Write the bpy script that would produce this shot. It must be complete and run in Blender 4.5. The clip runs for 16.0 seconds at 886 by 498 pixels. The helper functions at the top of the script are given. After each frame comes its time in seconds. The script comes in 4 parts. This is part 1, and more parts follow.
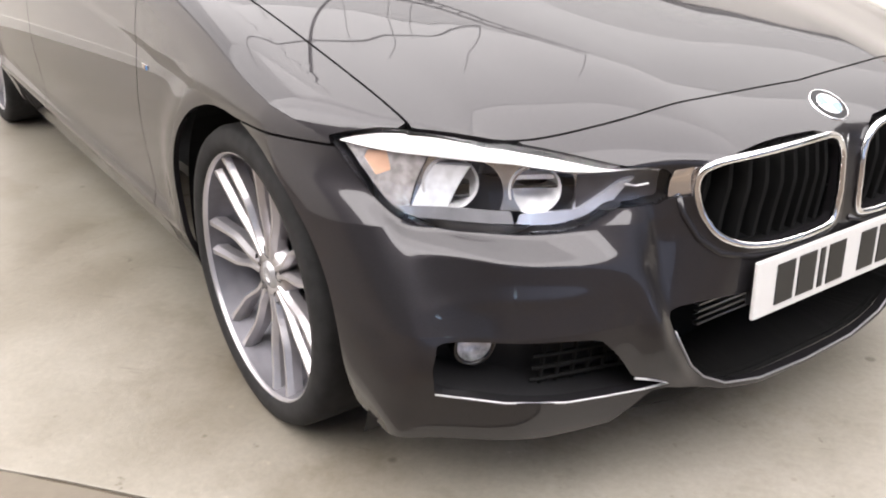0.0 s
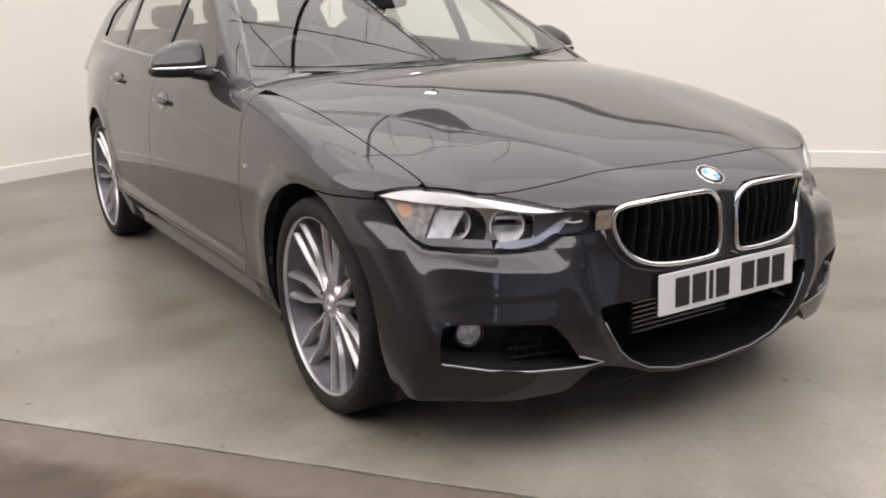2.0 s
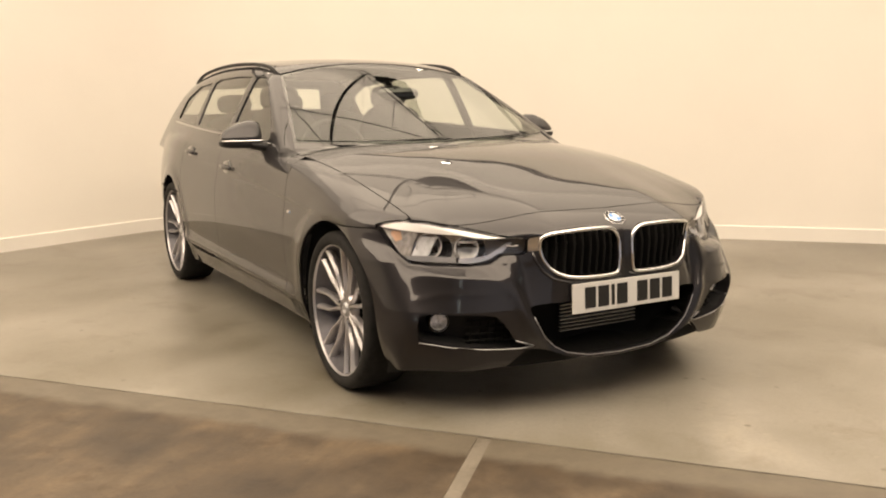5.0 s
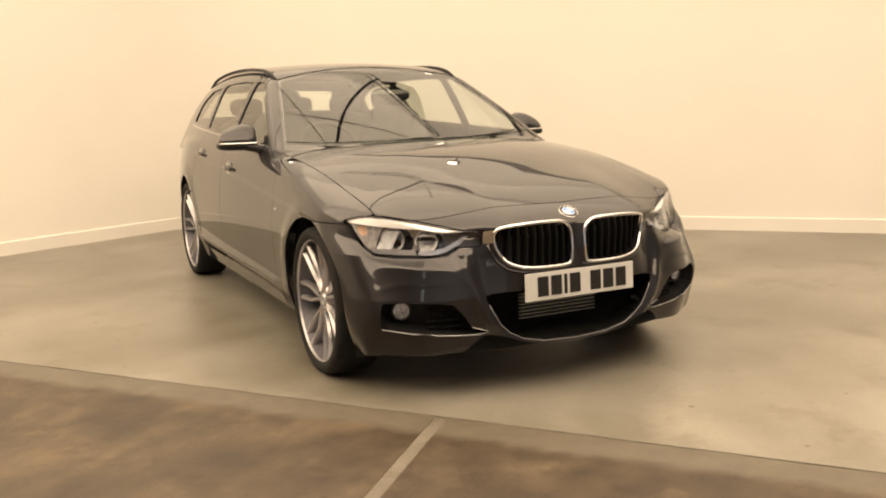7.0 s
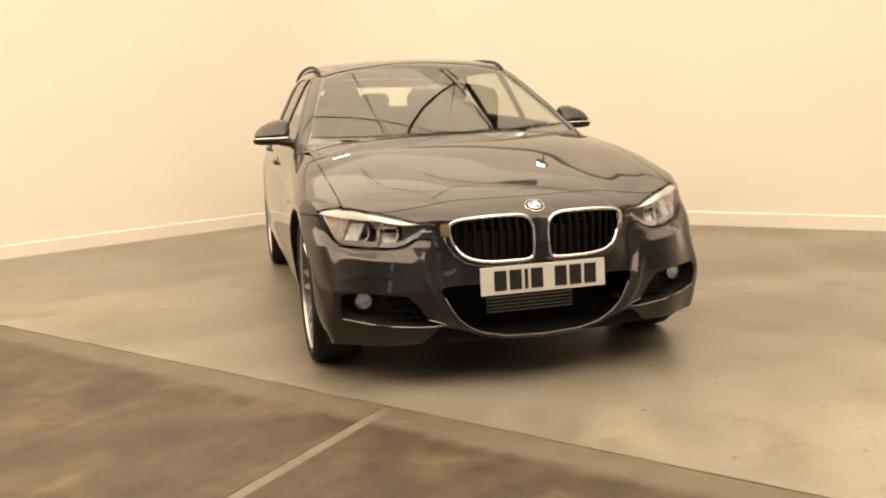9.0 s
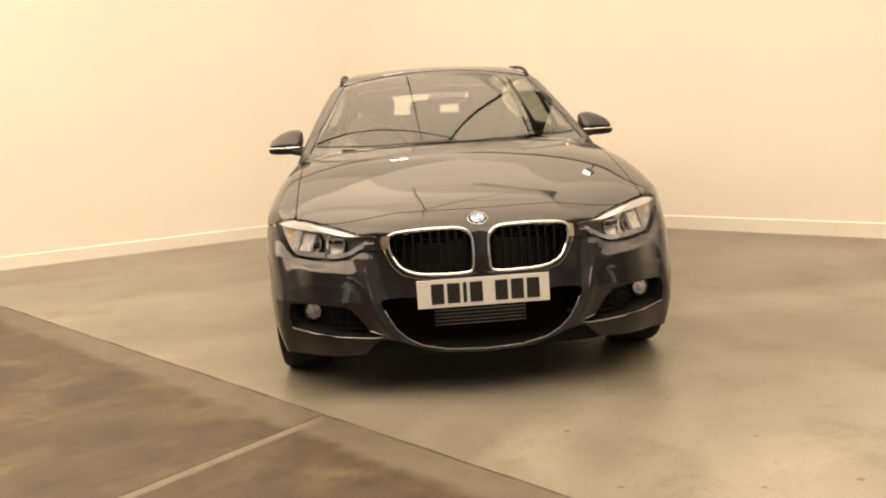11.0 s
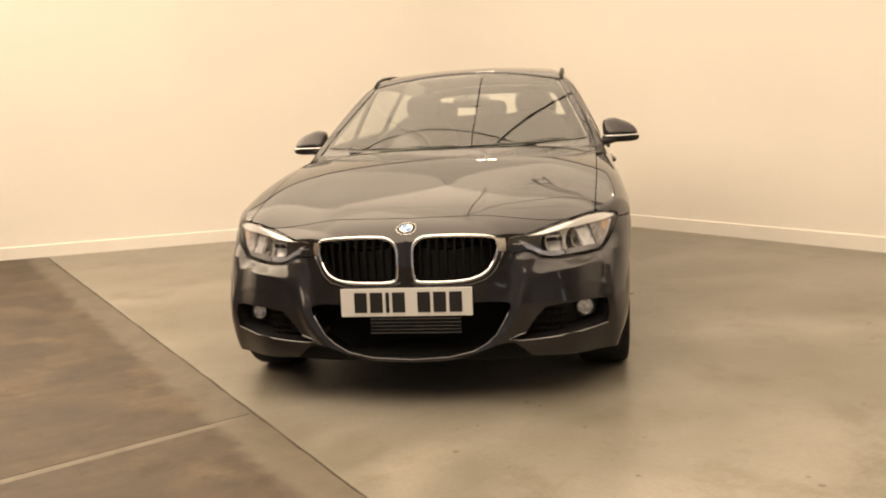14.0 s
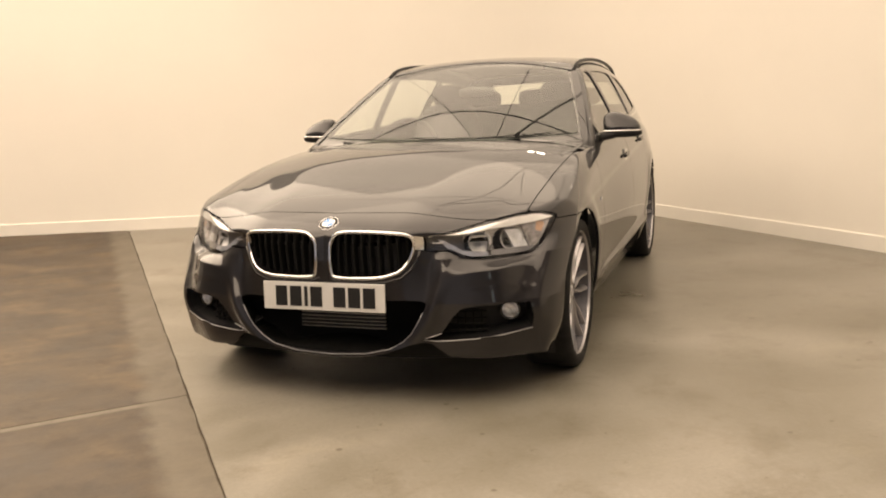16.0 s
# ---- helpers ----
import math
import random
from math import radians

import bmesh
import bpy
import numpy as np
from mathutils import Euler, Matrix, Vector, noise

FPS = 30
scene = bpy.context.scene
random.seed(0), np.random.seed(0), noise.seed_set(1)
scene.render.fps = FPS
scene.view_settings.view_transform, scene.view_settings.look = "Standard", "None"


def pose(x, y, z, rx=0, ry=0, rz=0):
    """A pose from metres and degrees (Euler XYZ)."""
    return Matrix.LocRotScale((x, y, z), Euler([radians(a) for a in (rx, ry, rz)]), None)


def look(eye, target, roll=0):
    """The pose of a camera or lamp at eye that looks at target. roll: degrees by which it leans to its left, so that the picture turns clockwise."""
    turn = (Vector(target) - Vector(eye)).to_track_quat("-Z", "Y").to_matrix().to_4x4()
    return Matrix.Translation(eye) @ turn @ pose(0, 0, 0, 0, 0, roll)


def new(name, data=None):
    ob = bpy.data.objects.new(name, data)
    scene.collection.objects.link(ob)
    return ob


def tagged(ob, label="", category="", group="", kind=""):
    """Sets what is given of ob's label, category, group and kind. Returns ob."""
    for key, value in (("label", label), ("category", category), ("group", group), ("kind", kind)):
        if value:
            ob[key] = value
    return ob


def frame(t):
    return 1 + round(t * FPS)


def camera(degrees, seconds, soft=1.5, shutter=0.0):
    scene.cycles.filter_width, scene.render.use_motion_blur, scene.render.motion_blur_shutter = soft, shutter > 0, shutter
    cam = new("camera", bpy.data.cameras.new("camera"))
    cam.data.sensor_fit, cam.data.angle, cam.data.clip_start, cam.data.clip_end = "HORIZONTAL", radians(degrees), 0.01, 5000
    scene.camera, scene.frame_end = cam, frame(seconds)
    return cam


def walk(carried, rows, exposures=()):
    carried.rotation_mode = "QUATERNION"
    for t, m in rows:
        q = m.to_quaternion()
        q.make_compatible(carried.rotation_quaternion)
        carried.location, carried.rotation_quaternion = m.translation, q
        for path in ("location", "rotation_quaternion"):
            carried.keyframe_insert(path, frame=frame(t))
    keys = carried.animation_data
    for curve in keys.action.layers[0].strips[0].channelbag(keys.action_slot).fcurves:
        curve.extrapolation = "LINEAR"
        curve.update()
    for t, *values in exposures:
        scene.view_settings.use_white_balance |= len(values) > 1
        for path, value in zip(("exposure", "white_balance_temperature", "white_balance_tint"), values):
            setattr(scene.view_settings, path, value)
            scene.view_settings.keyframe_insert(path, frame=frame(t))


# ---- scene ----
cam = camera(51.4, 16.0, soft=2.0)
PATH = [
    (0, (-1.522, -1.666, 1.188), (-0.491, -0.165, 0.361), -0.3),
    (0.5, (-1.638, -1.832, 1.194), (-0.594, -0.3, 0.444), 0.3),
    (1, (-1.727, -2.034, 1.201), (-0.69, -0.463, 0.526), -0.6),
    (1.5, (-1.821, -2.257, 1.192), (-0.818, -0.638, 0.583), -0.6),
    (2, (-1.91, -2.43, 1.188), (-0.902, -0.78, 0.677), -1.5),
    (2.5, (-2.032, -2.646, 1.174), (-1.011, -0.988, 0.716), -0.9),
    (3, (-2.127, -2.826, 1.187), (-1.113, -1.156, 0.762), -0.2),
    (3.5, (-2.21, -3.044, 1.185), (-1.209, -1.357, 0.793), -0.2),
    (4, (-2.282, -3.224, 1.181), (-1.306, -1.516, 0.818), -0.3),
    (6.5, (-2.268, -3.72, 1.196), (-1.337, -1.975, 0.897), -1.3),
    (7, (-2.08, -3.837, 1.207), (-1.224, -2.06, 0.878), -1.8),
    (7.5, (-1.891, -3.907, 1.18), (-1.111, -2.095, 0.849), -2.4),
    (8, (-1.67, -3.961, 1.19), (-0.973, -2.118, 0.85), -2.3),
    (8.5, (-1.448, -4.101, 1.165), (-0.863, -2.214, 0.851), -2.4),
    (9, (-1.22, -4.179, 1.163), (-0.758, -2.26, 0.841), -2.7),
    (11.5, (-0.179, -4.316, 1.173), (-0.147, -2.339, 0.868), -3.1),
    (12, (-0.039, -4.319, 1.185), (-0.091, -2.346, 0.867), -2.3),
    (12.5, (0.049, -4.305, 1.187), (-0.035, -2.332, 0.87), -1.8),
    (13, (0.223, -4.301, 1.172), (0.112, -2.328, 0.862), -2.7),
    (13.5, (0.504, -4.31, 1.199), (0.281, -2.346, 0.893), -2.9),
    (14, (0.696, -4.23, 1.186), (0.389, -2.277, 0.884), -2.8),
    (14.5, (0.923, -4.147, 1.19), (0.539, -2.207, 0.89), -2.4),
    (15, (1.116, -4.082, 1.202), (0.643, -2.165, 0.884), -2.1),
    (15.5, (1.393, -4.04, 1.215), (0.814, -2.152, 0.896), -2.2),
    (16, (1.583, -3.966, 1.207), (0.946, -2.098, 0.878), -2.0),
]
EXPOSURES = [(0.0, 1.10, 6050, 14), (1.0, 0.92, 6050, 14), (1.5, 0.56, 6050, 14), (2.0, 0.21, 6150, 15), (2.5, 0.00, 6300, 16), (3.2, -0.15, 6450, 16), (3.6, -0.03, 6700, 16), (4.0, 0.20, 7250, 14), (4.4, 0.26, 7700, 14), (6.4, 0.24, 9200, 15), (9.0, 0.26, 9300, 15), (12.5, 0.15, 9400, 16), (16.0, 0.10, 8500, 16)]
walk(cam, [(t, look(eye, target, roll)) for t, eye, target, roll in PATH], EXPOSURES)

# ---------------------------------------------------------------- world and lamps
world = bpy.data.worlds.new("world")
scene.world = world
world.use_nodes = True
world.node_tree.nodes["Background"].inputs[0].default_value = (0.02, 0.02, 0.02, 1)

ROOM_H = 4.6
LAMP_POWER, LAMP_TINT = 420, (1.0, 0.93, 0.84)
BAY_TURN, BAY_MID = -46, Vector((0.0, 0.35))
# long light panels under the ceiling: across, along from, to, share of the power per metre; the north-west runs are dimmer
LAMP_RUNS = [(-4.7, -12.0, 6.0, 0.0789), (-2.3, -12.0, 6.0, 0.0655), (0.1, -12.0, -3.6, 0.0330), (0.1, -3.59, 6.0, 0.0455), (2.5, -12.0, -5.3, 0.0190), (2.5, -5.29, 6.0, 0.0340),
             (4.9, -13.5, -5.3, 0.0130), (4.9, -5.29, 7.5, 0.0222), (7.3, -13.5, 7.5, 0.0162), (9.7, -13.5, 7.5, 0.0124)] + [(a, -14.3, -6.1, 0.0140) for a in (-2.3, 0.1, 2.5)]
LAMP_ROWS = [(a, (lo + hi) / 2, hi - lo, 2.39, p * (hi - lo)) for a, lo, hi, p in LAMP_RUNS]


def bay(across, along, z):
    """A pose in the lit bay, which lies along the wall."""
    a = radians(BAY_TURN)
    return pose(BAY_MID.x + along * math.cos(a) - across * math.sin(a), BAY_MID.y + along * math.sin(a) + across * math.cos(a), z, 0, 0, BAY_TURN)


def lamp_light(row, z):
    across, along, length, width, share = row
    data = bpy.data.lights.new("lamp_light", "AREA")
    data.shape, data.size, data.size_y, data.energy, data.color = "RECTANGLE", length, width, LAMP_POWER * share, LAMP_TINT
    ob = new("lamp_light", data)
    ob.matrix_world = bay(across, along, z) @ pose(0, 0, -0.012)
    return ob


# ---------------------------------------------------------------- materials
def node_mat(name):
    m = bpy.data.materials.new(name)
    m.use_nodes = True
    nt = m.node_tree
    return m, nt, nt.nodes["Principled BSDF"]


def noise_node(nt, scale, detail=4.0, rough=0.55, stretch=(1, 1, 1)):
    co = nt.nodes.new("ShaderNodeTexCoord")
    mp = nt.nodes.new("ShaderNodeMapping")
    mp.inputs["Scale"].default_value = stretch
    n = nt.nodes.new("ShaderNodeTexNoise")
    n.inputs["Scale"].default_value, n.inputs["Detail"].default_value, n.inputs["Roughness"].default_value = scale, detail, rough
    nt.links.new(co.outputs["Object"], mp.inputs["Vector"])
    nt.links.new(mp.outputs["Vector"], n.inputs["Vector"])
    return n


def ramp(nt, source, stops):
    r = nt.nodes.new("ShaderNodeValToRGB")
    while len(r.color_ramp.elements) < len(stops):
        r.color_ramp.elements.new(0.5)
    for e, (p, c) in zip(r.color_ramp.elements, stops):
        e.position, e.color = p, (*c, 1)
    nt.links.new(source, r.inputs["Fac"])
    return r


def mixed(nt, a, b, fac, mode="MULTIPLY"):
    x = nt.nodes.new("ShaderNodeMix")
    x.data_type, x.blend_type = "RGBA", mode
    x.inputs["Factor"].default_value = fac
    nt.links.new(a, x.inputs[6])
    nt.links.new(b, x.inputs[7])
    return x.outputs[2]


def bump(nt, bs, source, strength, dist):
    b = nt.nodes.new("ShaderNodeBump")
    b.inputs["Strength"].default_value, b.inputs["Distance"].default_value = strength, dist
    nt.links.new(source, b.inputs["Height"])
    nt.links.new(b.outputs["Normal"], bs.inputs["Normal"])


def plain(name, col, rough=0.5, metal=0.0, coat=0.0, var=0.12, scale=30.0):
    m, nt, bs = node_mat(name)
    n = noise_node(nt, scale)
    lo, hi = [tuple(max(0, c * (1 + s * var)) for c in col) for s in (-1, 1)]
    r = ramp(nt, n.outputs["Fac"], [(0.3, lo), (0.7, hi)])
    nt.links.new(r.outputs["Color"], bs.inputs["Base Color"])
    bs.inputs["Roughness"].default_value, bs.inputs["Metallic"].default_value = rough, metal
    bs.inputs["Coat Weight"].default_value, bs.inputs["Coat Roughness"].default_value = coat, 0.03
    return m


def paint_material():
    """Dark metallic base under a clear, glossy coat."""
    m, nt, bs = node_mat("grey_metallic_paint")
    flake = noise_node(nt, 900.0, 2.0)
    r = ramp(nt, flake.outputs["Fac"], [(0.35, (0.0215, 0.0202, 0.0222)), (0.7, (0.0305, 0.0287, 0.0315))])
    nt.links.new(r.outputs["Color"], bs.inputs["Base Color"])
    bs.inputs["Metallic"].default_value, bs.inputs["Roughness"].default_value = 0.62, 0.42
    bs.inputs["Coat Weight"].default_value, bs.inputs["Coat Roughness"].default_value = 1.0, 0.02
    bs.inputs["Coat IOR"].default_value = 1.46
    bs.inputs["Specular IOR Level"].default_value = 0.0
    return m


def glass_material(name, tint, clear):
    m, nt, bs = node_mat(name)
    out = nt.nodes["Material Output"]
    tr = nt.nodes.new("ShaderNodeBsdfTransparent")
    tr.inputs[0].default_value = (*tint, 1)
    gl = nt.nodes.new("ShaderNodeBsdfGlossy")
    gl.inputs["Roughness"].default_value = 0.01
    lw = nt.nodes.new("ShaderNodeLayerWeight")
    lw.inputs["Blend"].default_value = 0.5
    pw = nt.nodes.new("ShaderNodeMath")
    pw.operation = "POWER"
    pw.inputs[1].default_value = 4.0
    nt.links.new(lw.outputs["Facing"], pw.inputs[0])
    fr = nt.nodes.new("ShaderNodeMath")
    fr.operation = "MULTIPLY_ADD"
    fr.inputs[1].default_value, fr.inputs[2].default_value = 1.0 - clear, clear
    nt.links.new(pw.outputs[0], fr.inputs[0])
    mx = nt.nodes.new("ShaderNodeMixShader")
    nt.links.new(fr.outputs[0], mx.inputs[0])
    nt.links.new(tr.outputs[0], mx.inputs[1])
    nt.links.new(gl.outputs[0], mx.inputs[2])
    nt.links.new(mx.outputs[0], out.inputs["Surface"])
    return m


PAINT = paint_material()
MESHBLACK = plain("intake_mesh_black", (0.008, 0.008, 0.008), 0.7)
MESHBLACK.node_tree.nodes["Principled BSDF"].inputs["Specular IOR Level"].default_value = 0.1
BLACK = plain("black_plastic", (0.012, 0.012, 0.013), 0.5)
BLACK.node_tree.nodes["Principled BSDF"].inputs["Specular IOR Level"].default_value = 0.25
FIN = plain("radiator_metal", (0.28, 0.275, 0.265), 0.4, 0.6)
FOGBOWL = plain("fog_lamp_reflector", (0.90, 0.90, 0.92), 0.16, 0.35, var=0.55, scale=55.0)
GLOSSBLACK = plain("gloss_black_trim", (0.008, 0.008, 0.009), 0.08, coat=1.0)
CHROME = plain("chrome", (0.85, 0.85, 0.87), 0.08, 1.0, var=0.02)
SATIN = plain("satin_silver_plastic", (0.45, 0.45, 0.47), 0.3, 0.6)
ALLOY = plain("ferric_grey_alloy", (0.47, 0.455, 0.47), 0.36, 0.85, var=0.06)
# the rim's alloy again, with the barrel's shade put into a darker base
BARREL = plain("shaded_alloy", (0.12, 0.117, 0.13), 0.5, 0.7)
BOLT = plain("dark_bolt_steel", (0.06, 0.06, 0.063), 0.4, 0.8)
DISC = plain("brake_disc_steel", (0.30, 0.29, 0.29), 0.35, 1.0)
RUBBER = plain("tyre_rubber", (0.015, 0.0145, 0.0145), 0.8, var=0.3)
RUBBER.node_tree.nodes["Principled BSDF"].inputs["Specular IOR Level"].default_value = 0.2
CLOTH = plain("dark_seat_leather", (0.020, 0.019, 0.018), 0.55, var=0.2)
CABIN = plain("dark_cabin_plastic", (0.022, 0.021, 0.020), 0.6, var=0.2)
LINING = plain("grey_headlining", (0.20, 0.19, 0.175), 0.9)
PLATE = plain("white_reflective_plate", (0.57, 0.565, 0.555), 0.35, var=0.02)
INK = plain("plate_black", (0.01, 0.01, 0.01), 0.4)
BLUE = plain("enamel_blue", (0.05, 0.22, 0.55), 0.15, coat=1.0)
WHITE = plain("enamel_white", (0.75, 0.76, 0.78), 0.15, coat=1.0)
AMBER = plain("amber_reflector", (0.60, 0.38, 0.27), 0.2, coat=1.0)
REFLECTOR = plain("lamp_reflector", (0.88, 0.88, 0.90), 0.16, 0.45, var=0.10, scale=45.0)
_nt = REFLECTOR.node_tree
_facet = _nt.nodes.new("ShaderNodeTexVoronoi")
_facet.inputs["Scale"].default_value = 70.0
bump(_nt, _nt.nodes["Principled BSDF"], _facet.outputs["Distance"], 0.3, 0.010)
HOUSING = plain("dark_lamp_housing", (0.05, 0.05, 0.058), 0.3, 0.3, coat=0.5)
INDICATOR = plain("indicator_reflector", (0.74, 0.70, 0.70), 0.25, 0.6, coat=0.4, var=0.35, scale=60.0)
_nt = INDICATOR.node_tree
_rib = _nt.nodes.new("ShaderNodeTexWave")
_rib.inputs["Scale"].default_value = 45.0
_rib.inputs["Distortion"].default_value = 2.0
bump(_nt, _nt.nodes["Principled BSDF"], _rib.outputs["Fac"], 0.6, 0.004)
SHROUD = plain("grey_lamp_shroud", (0.58, 0.58, 0.60), 0.2, 0.85, coat=0.3)
# the chevron's blue-grey reflection, put into its base colour
CHEVRON = plain("chevron_painted_sheen", (0.52, 0.54, 0.62), 0.25, 0.5, coat=0.6)
# pale colour stands in for chrome that mirrors the bright ceiling
PALE = plain("bright_painted_reflector", (0.80, 0.82, 0.86), 0.3, 0.3, coat=0.5, var=0.2, scale=40.0)
TRIM = plain("grey_lamp_trim", (0.27, 0.27, 0.29), 0.35, 0.5)
BROW = plain("white_light_guide", (0.86, 0.86, 0.86), 0.3, coat=1.0, var=0.03)
GLASS = glass_material("windscreen_glass", (0.86, 0.90, 0.86), 0.085)
LENS = glass_material("clear_lamp_lens", (0.97, 0.97, 0.97), 0.04)


# ---------------------------------------------------------------- mesh helpers
def part(name, bm, material, parent=None, label="", smooth=False):
    me = bpy.data.meshes.new(name)
    bm.to_mesh(me)
    bm.free()
    for m in material if isinstance(material, (list, tuple)) else [material]:
        me.materials.append(m)
    if smooth:
        me.polygons.foreach_set("use_smooth", [True] * len(me.polygons))
    ob = new(name, me)
    ob.parent = parent
    return tagged(ob, label)


def box(bm, lo, hi, m=None, bevel=0.0):
    r = bmesh.ops.create_cube(bm, size=1.0)
    vs = r["verts"]
    for v in vs:
        v.co = Vector([lo[i] + (v.co[i] + 0.5) * (hi[i] - lo[i]) for i in range(3)])
    if bevel:
        es = list({e for v in vs for e in v.link_edges})
        b = bmesh.ops.bevel(bm, geom=es, offset=bevel, segments=2, affect="EDGES", profile=0.5)
        vs = list({v for f in b["faces"] for v in f.verts} | {v for v in vs if v.is_valid})
    if m is not None:
        bmesh.ops.transform(bm, matrix=m, verts=vs)
    return vs


def lathe(bm, profile, n=48, m=None, closed=False):
    """Turns a profile of (radius, along) pairs about the x axis."""
    rings = []
    for i in range(n):
        a = 2 * math.pi * i / n
        ring = [bm.verts.new((x, r * math.cos(a), r * math.sin(a))) for r, x in profile]
        rings.append(ring)
    k = len(profile)
    for i in range(n):
        p, q = rings[i], rings[(i + 1) % n]
        for j in range(k if closed else k - 1):
            bm.faces.new((p[j], p[(j + 1) % k], q[(j + 1) % k], q[j]))
    if m is not None:
        bmesh.ops.transform(bm, matrix=m, verts=[v for ring in rings for v in ring])
    return rings


def tube(bm, pts, radius, n=8, closed=False, flat=1.0):
    """A round or flattened bar along points."""
    pts = [Vector(p) for p in pts]
    rings = []
    for i, p in enumerate(pts):
        a = pts[i - 1] if i or closed else p
        b = pts[(i + 1) % len(pts)] if closed or i + 1 < len(pts) else p
        d = (b - a).normalized()
        side = d.cross(Vector((0, 0, 1)))
        side = side.normalized() if side.length > 1e-4 else Vector((1, 0, 0))
        up = side.cross(d).normalized()
        rings.append([bm.verts.new(p + side * math.cos(2 * math.pi * k / n) * radius + up * math.sin(2 * math.pi * k / n) * radius * flat) for k in range(n)])
    for i in range(len(rings) if closed else len(rings) - 1):
        p, q = rings[i], rings[(i + 1) % len(rings)]
        for k in range(n):
            bm.faces.new((p[k], p[(k + 1) % n], q[(k + 1) % n], q[k]))
    if not closed:
        bm.faces.new(rings[0][::-1]), bm.faces.new(rings[-1])


# ---------------------------------------------------------------- smooth curves
def spline(pts):
    """A natural cubic through (t, value) pairs, straight beyond its ends."""
    xs, ys = np.array(pts, float).T
    n, h = len(xs), np.diff(xs)
    a, b = np.eye(n), np.zeros(n)
    for i in range(1, n - 1):
        a[i, i - 1:i + 2] = h[i - 1], 2 * (h[i - 1] + h[i]), h[i]
        b[i] = 6 * ((ys[i + 1] - ys[i]) / h[i] - (ys[i] - ys[i - 1]) / h[i - 1])
    m = np.linalg.solve(a, b)
    d0 = (ys[1] - ys[0]) / h[0] - h[0] * m[1] / 6
    d1 = (ys[-1] - ys[-2]) / h[-1] + h[-1] * m[-2] / 6

    def at(t):
        t = np.asarray(t, float)
        c = np.clip(t, xs[0], xs[-1])
        i = np.clip(np.searchsorted(xs, c) - 1, 0, n - 2)
        u, w = xs[i + 1] - c, c - xs[i]
        v = (m[i] * u ** 3 + m[i + 1] * w ** 3) / (6 * h[i]) + (ys[i] / h[i] - m[i] * h[i] / 6) * u + (ys[i + 1] / h[i] - m[i + 1] * h[i] / 6) * w
        return v + np.minimum(t - xs[0], 0) * d0 + np.maximum(t - xs[-1], 0) * d1
    return at


def smax(a, b, k):
    h = np.maximum(k - np.abs(a - b), 0) / k
    return np.maximum(a, b) + h * h * k * 0.25


def step(t):
    t = np.clip(t, 0, 1)
    return t * t * (3 - 2 * t)


def poly_sd(px, py, pts, radius=0.0):
    """Signed distance to a polygon, positive inside, corners rounded."""
    best, inside = np.full(np.shape(px), 1e9), np.zeros(np.shape(px), bool)
    cx, cy = np.mean([p[0] for p in pts]), np.mean([p[1] for p in pts])
    for (ax, ay), (bx, by) in zip(pts, pts[1:] + pts[:1]):
        ex, ey, wx, wy = bx - ax, by - ay, px - ax, py - ay
        t = np.clip((wx * ex + wy * ey) / (ex * ex + ey * ey), 0, 1)
        best = np.minimum(best, np.hypot(wx - t * ex, wy - t * ey))
        cross = ((ay <= py) & (by > py)) | ((by <= py) & (ay > py))
        with np.errstate(divide="ignore", invalid="ignore"):
            inside ^= cross & (px < ax + (py - ay) * ex / np.where(ey == 0, 1e-9, ey))
    return np.where(inside, best, -best)


# ---------------------------------------------------------------- the car's form
# x across, y back from the front axle, z up; the nose points to -y
WIDE = spline([(-0.9, 0.86), (-0.3, 0.886), (0.0, 0.897), (0.6, 0.890), (1.4, 0.893), (2.4, 0.896), (2.81, 0.890), (3.1, 0.862), (3.35, 0.825), (3.6, 0.765), (3.85, 0.66)])
TUCK = spline([(0.10, 0.085), (0.20, 0.058), (0.28, 0.032), (0.40, 0.013), (0.50, 0.003), (0.57, 0.0), (0.66, 0.003), (0.74, 0.011), (0.82, 0.025), (0.90, 0.049), (0.97, 0.086), (1.1, 0.20)])
CREASE = spline([(-0.4, 0.70), (0.5, 0.745), (1.57, 0.815), (2.4, 0.855), (3.4, 0.89)])
CROWN = spline([(-0.80, 0.655), (-0.70, 0.722), (-0.628, 0.752), (-0.45, 0.802), (-0.2, 0.850), (0.05, 0.893), (0.3, 0.933), (0.55, 0.966), (0.9, 0.992), (1.5, 1.010), (2.5, 1.035), (3.6, 1.035)])
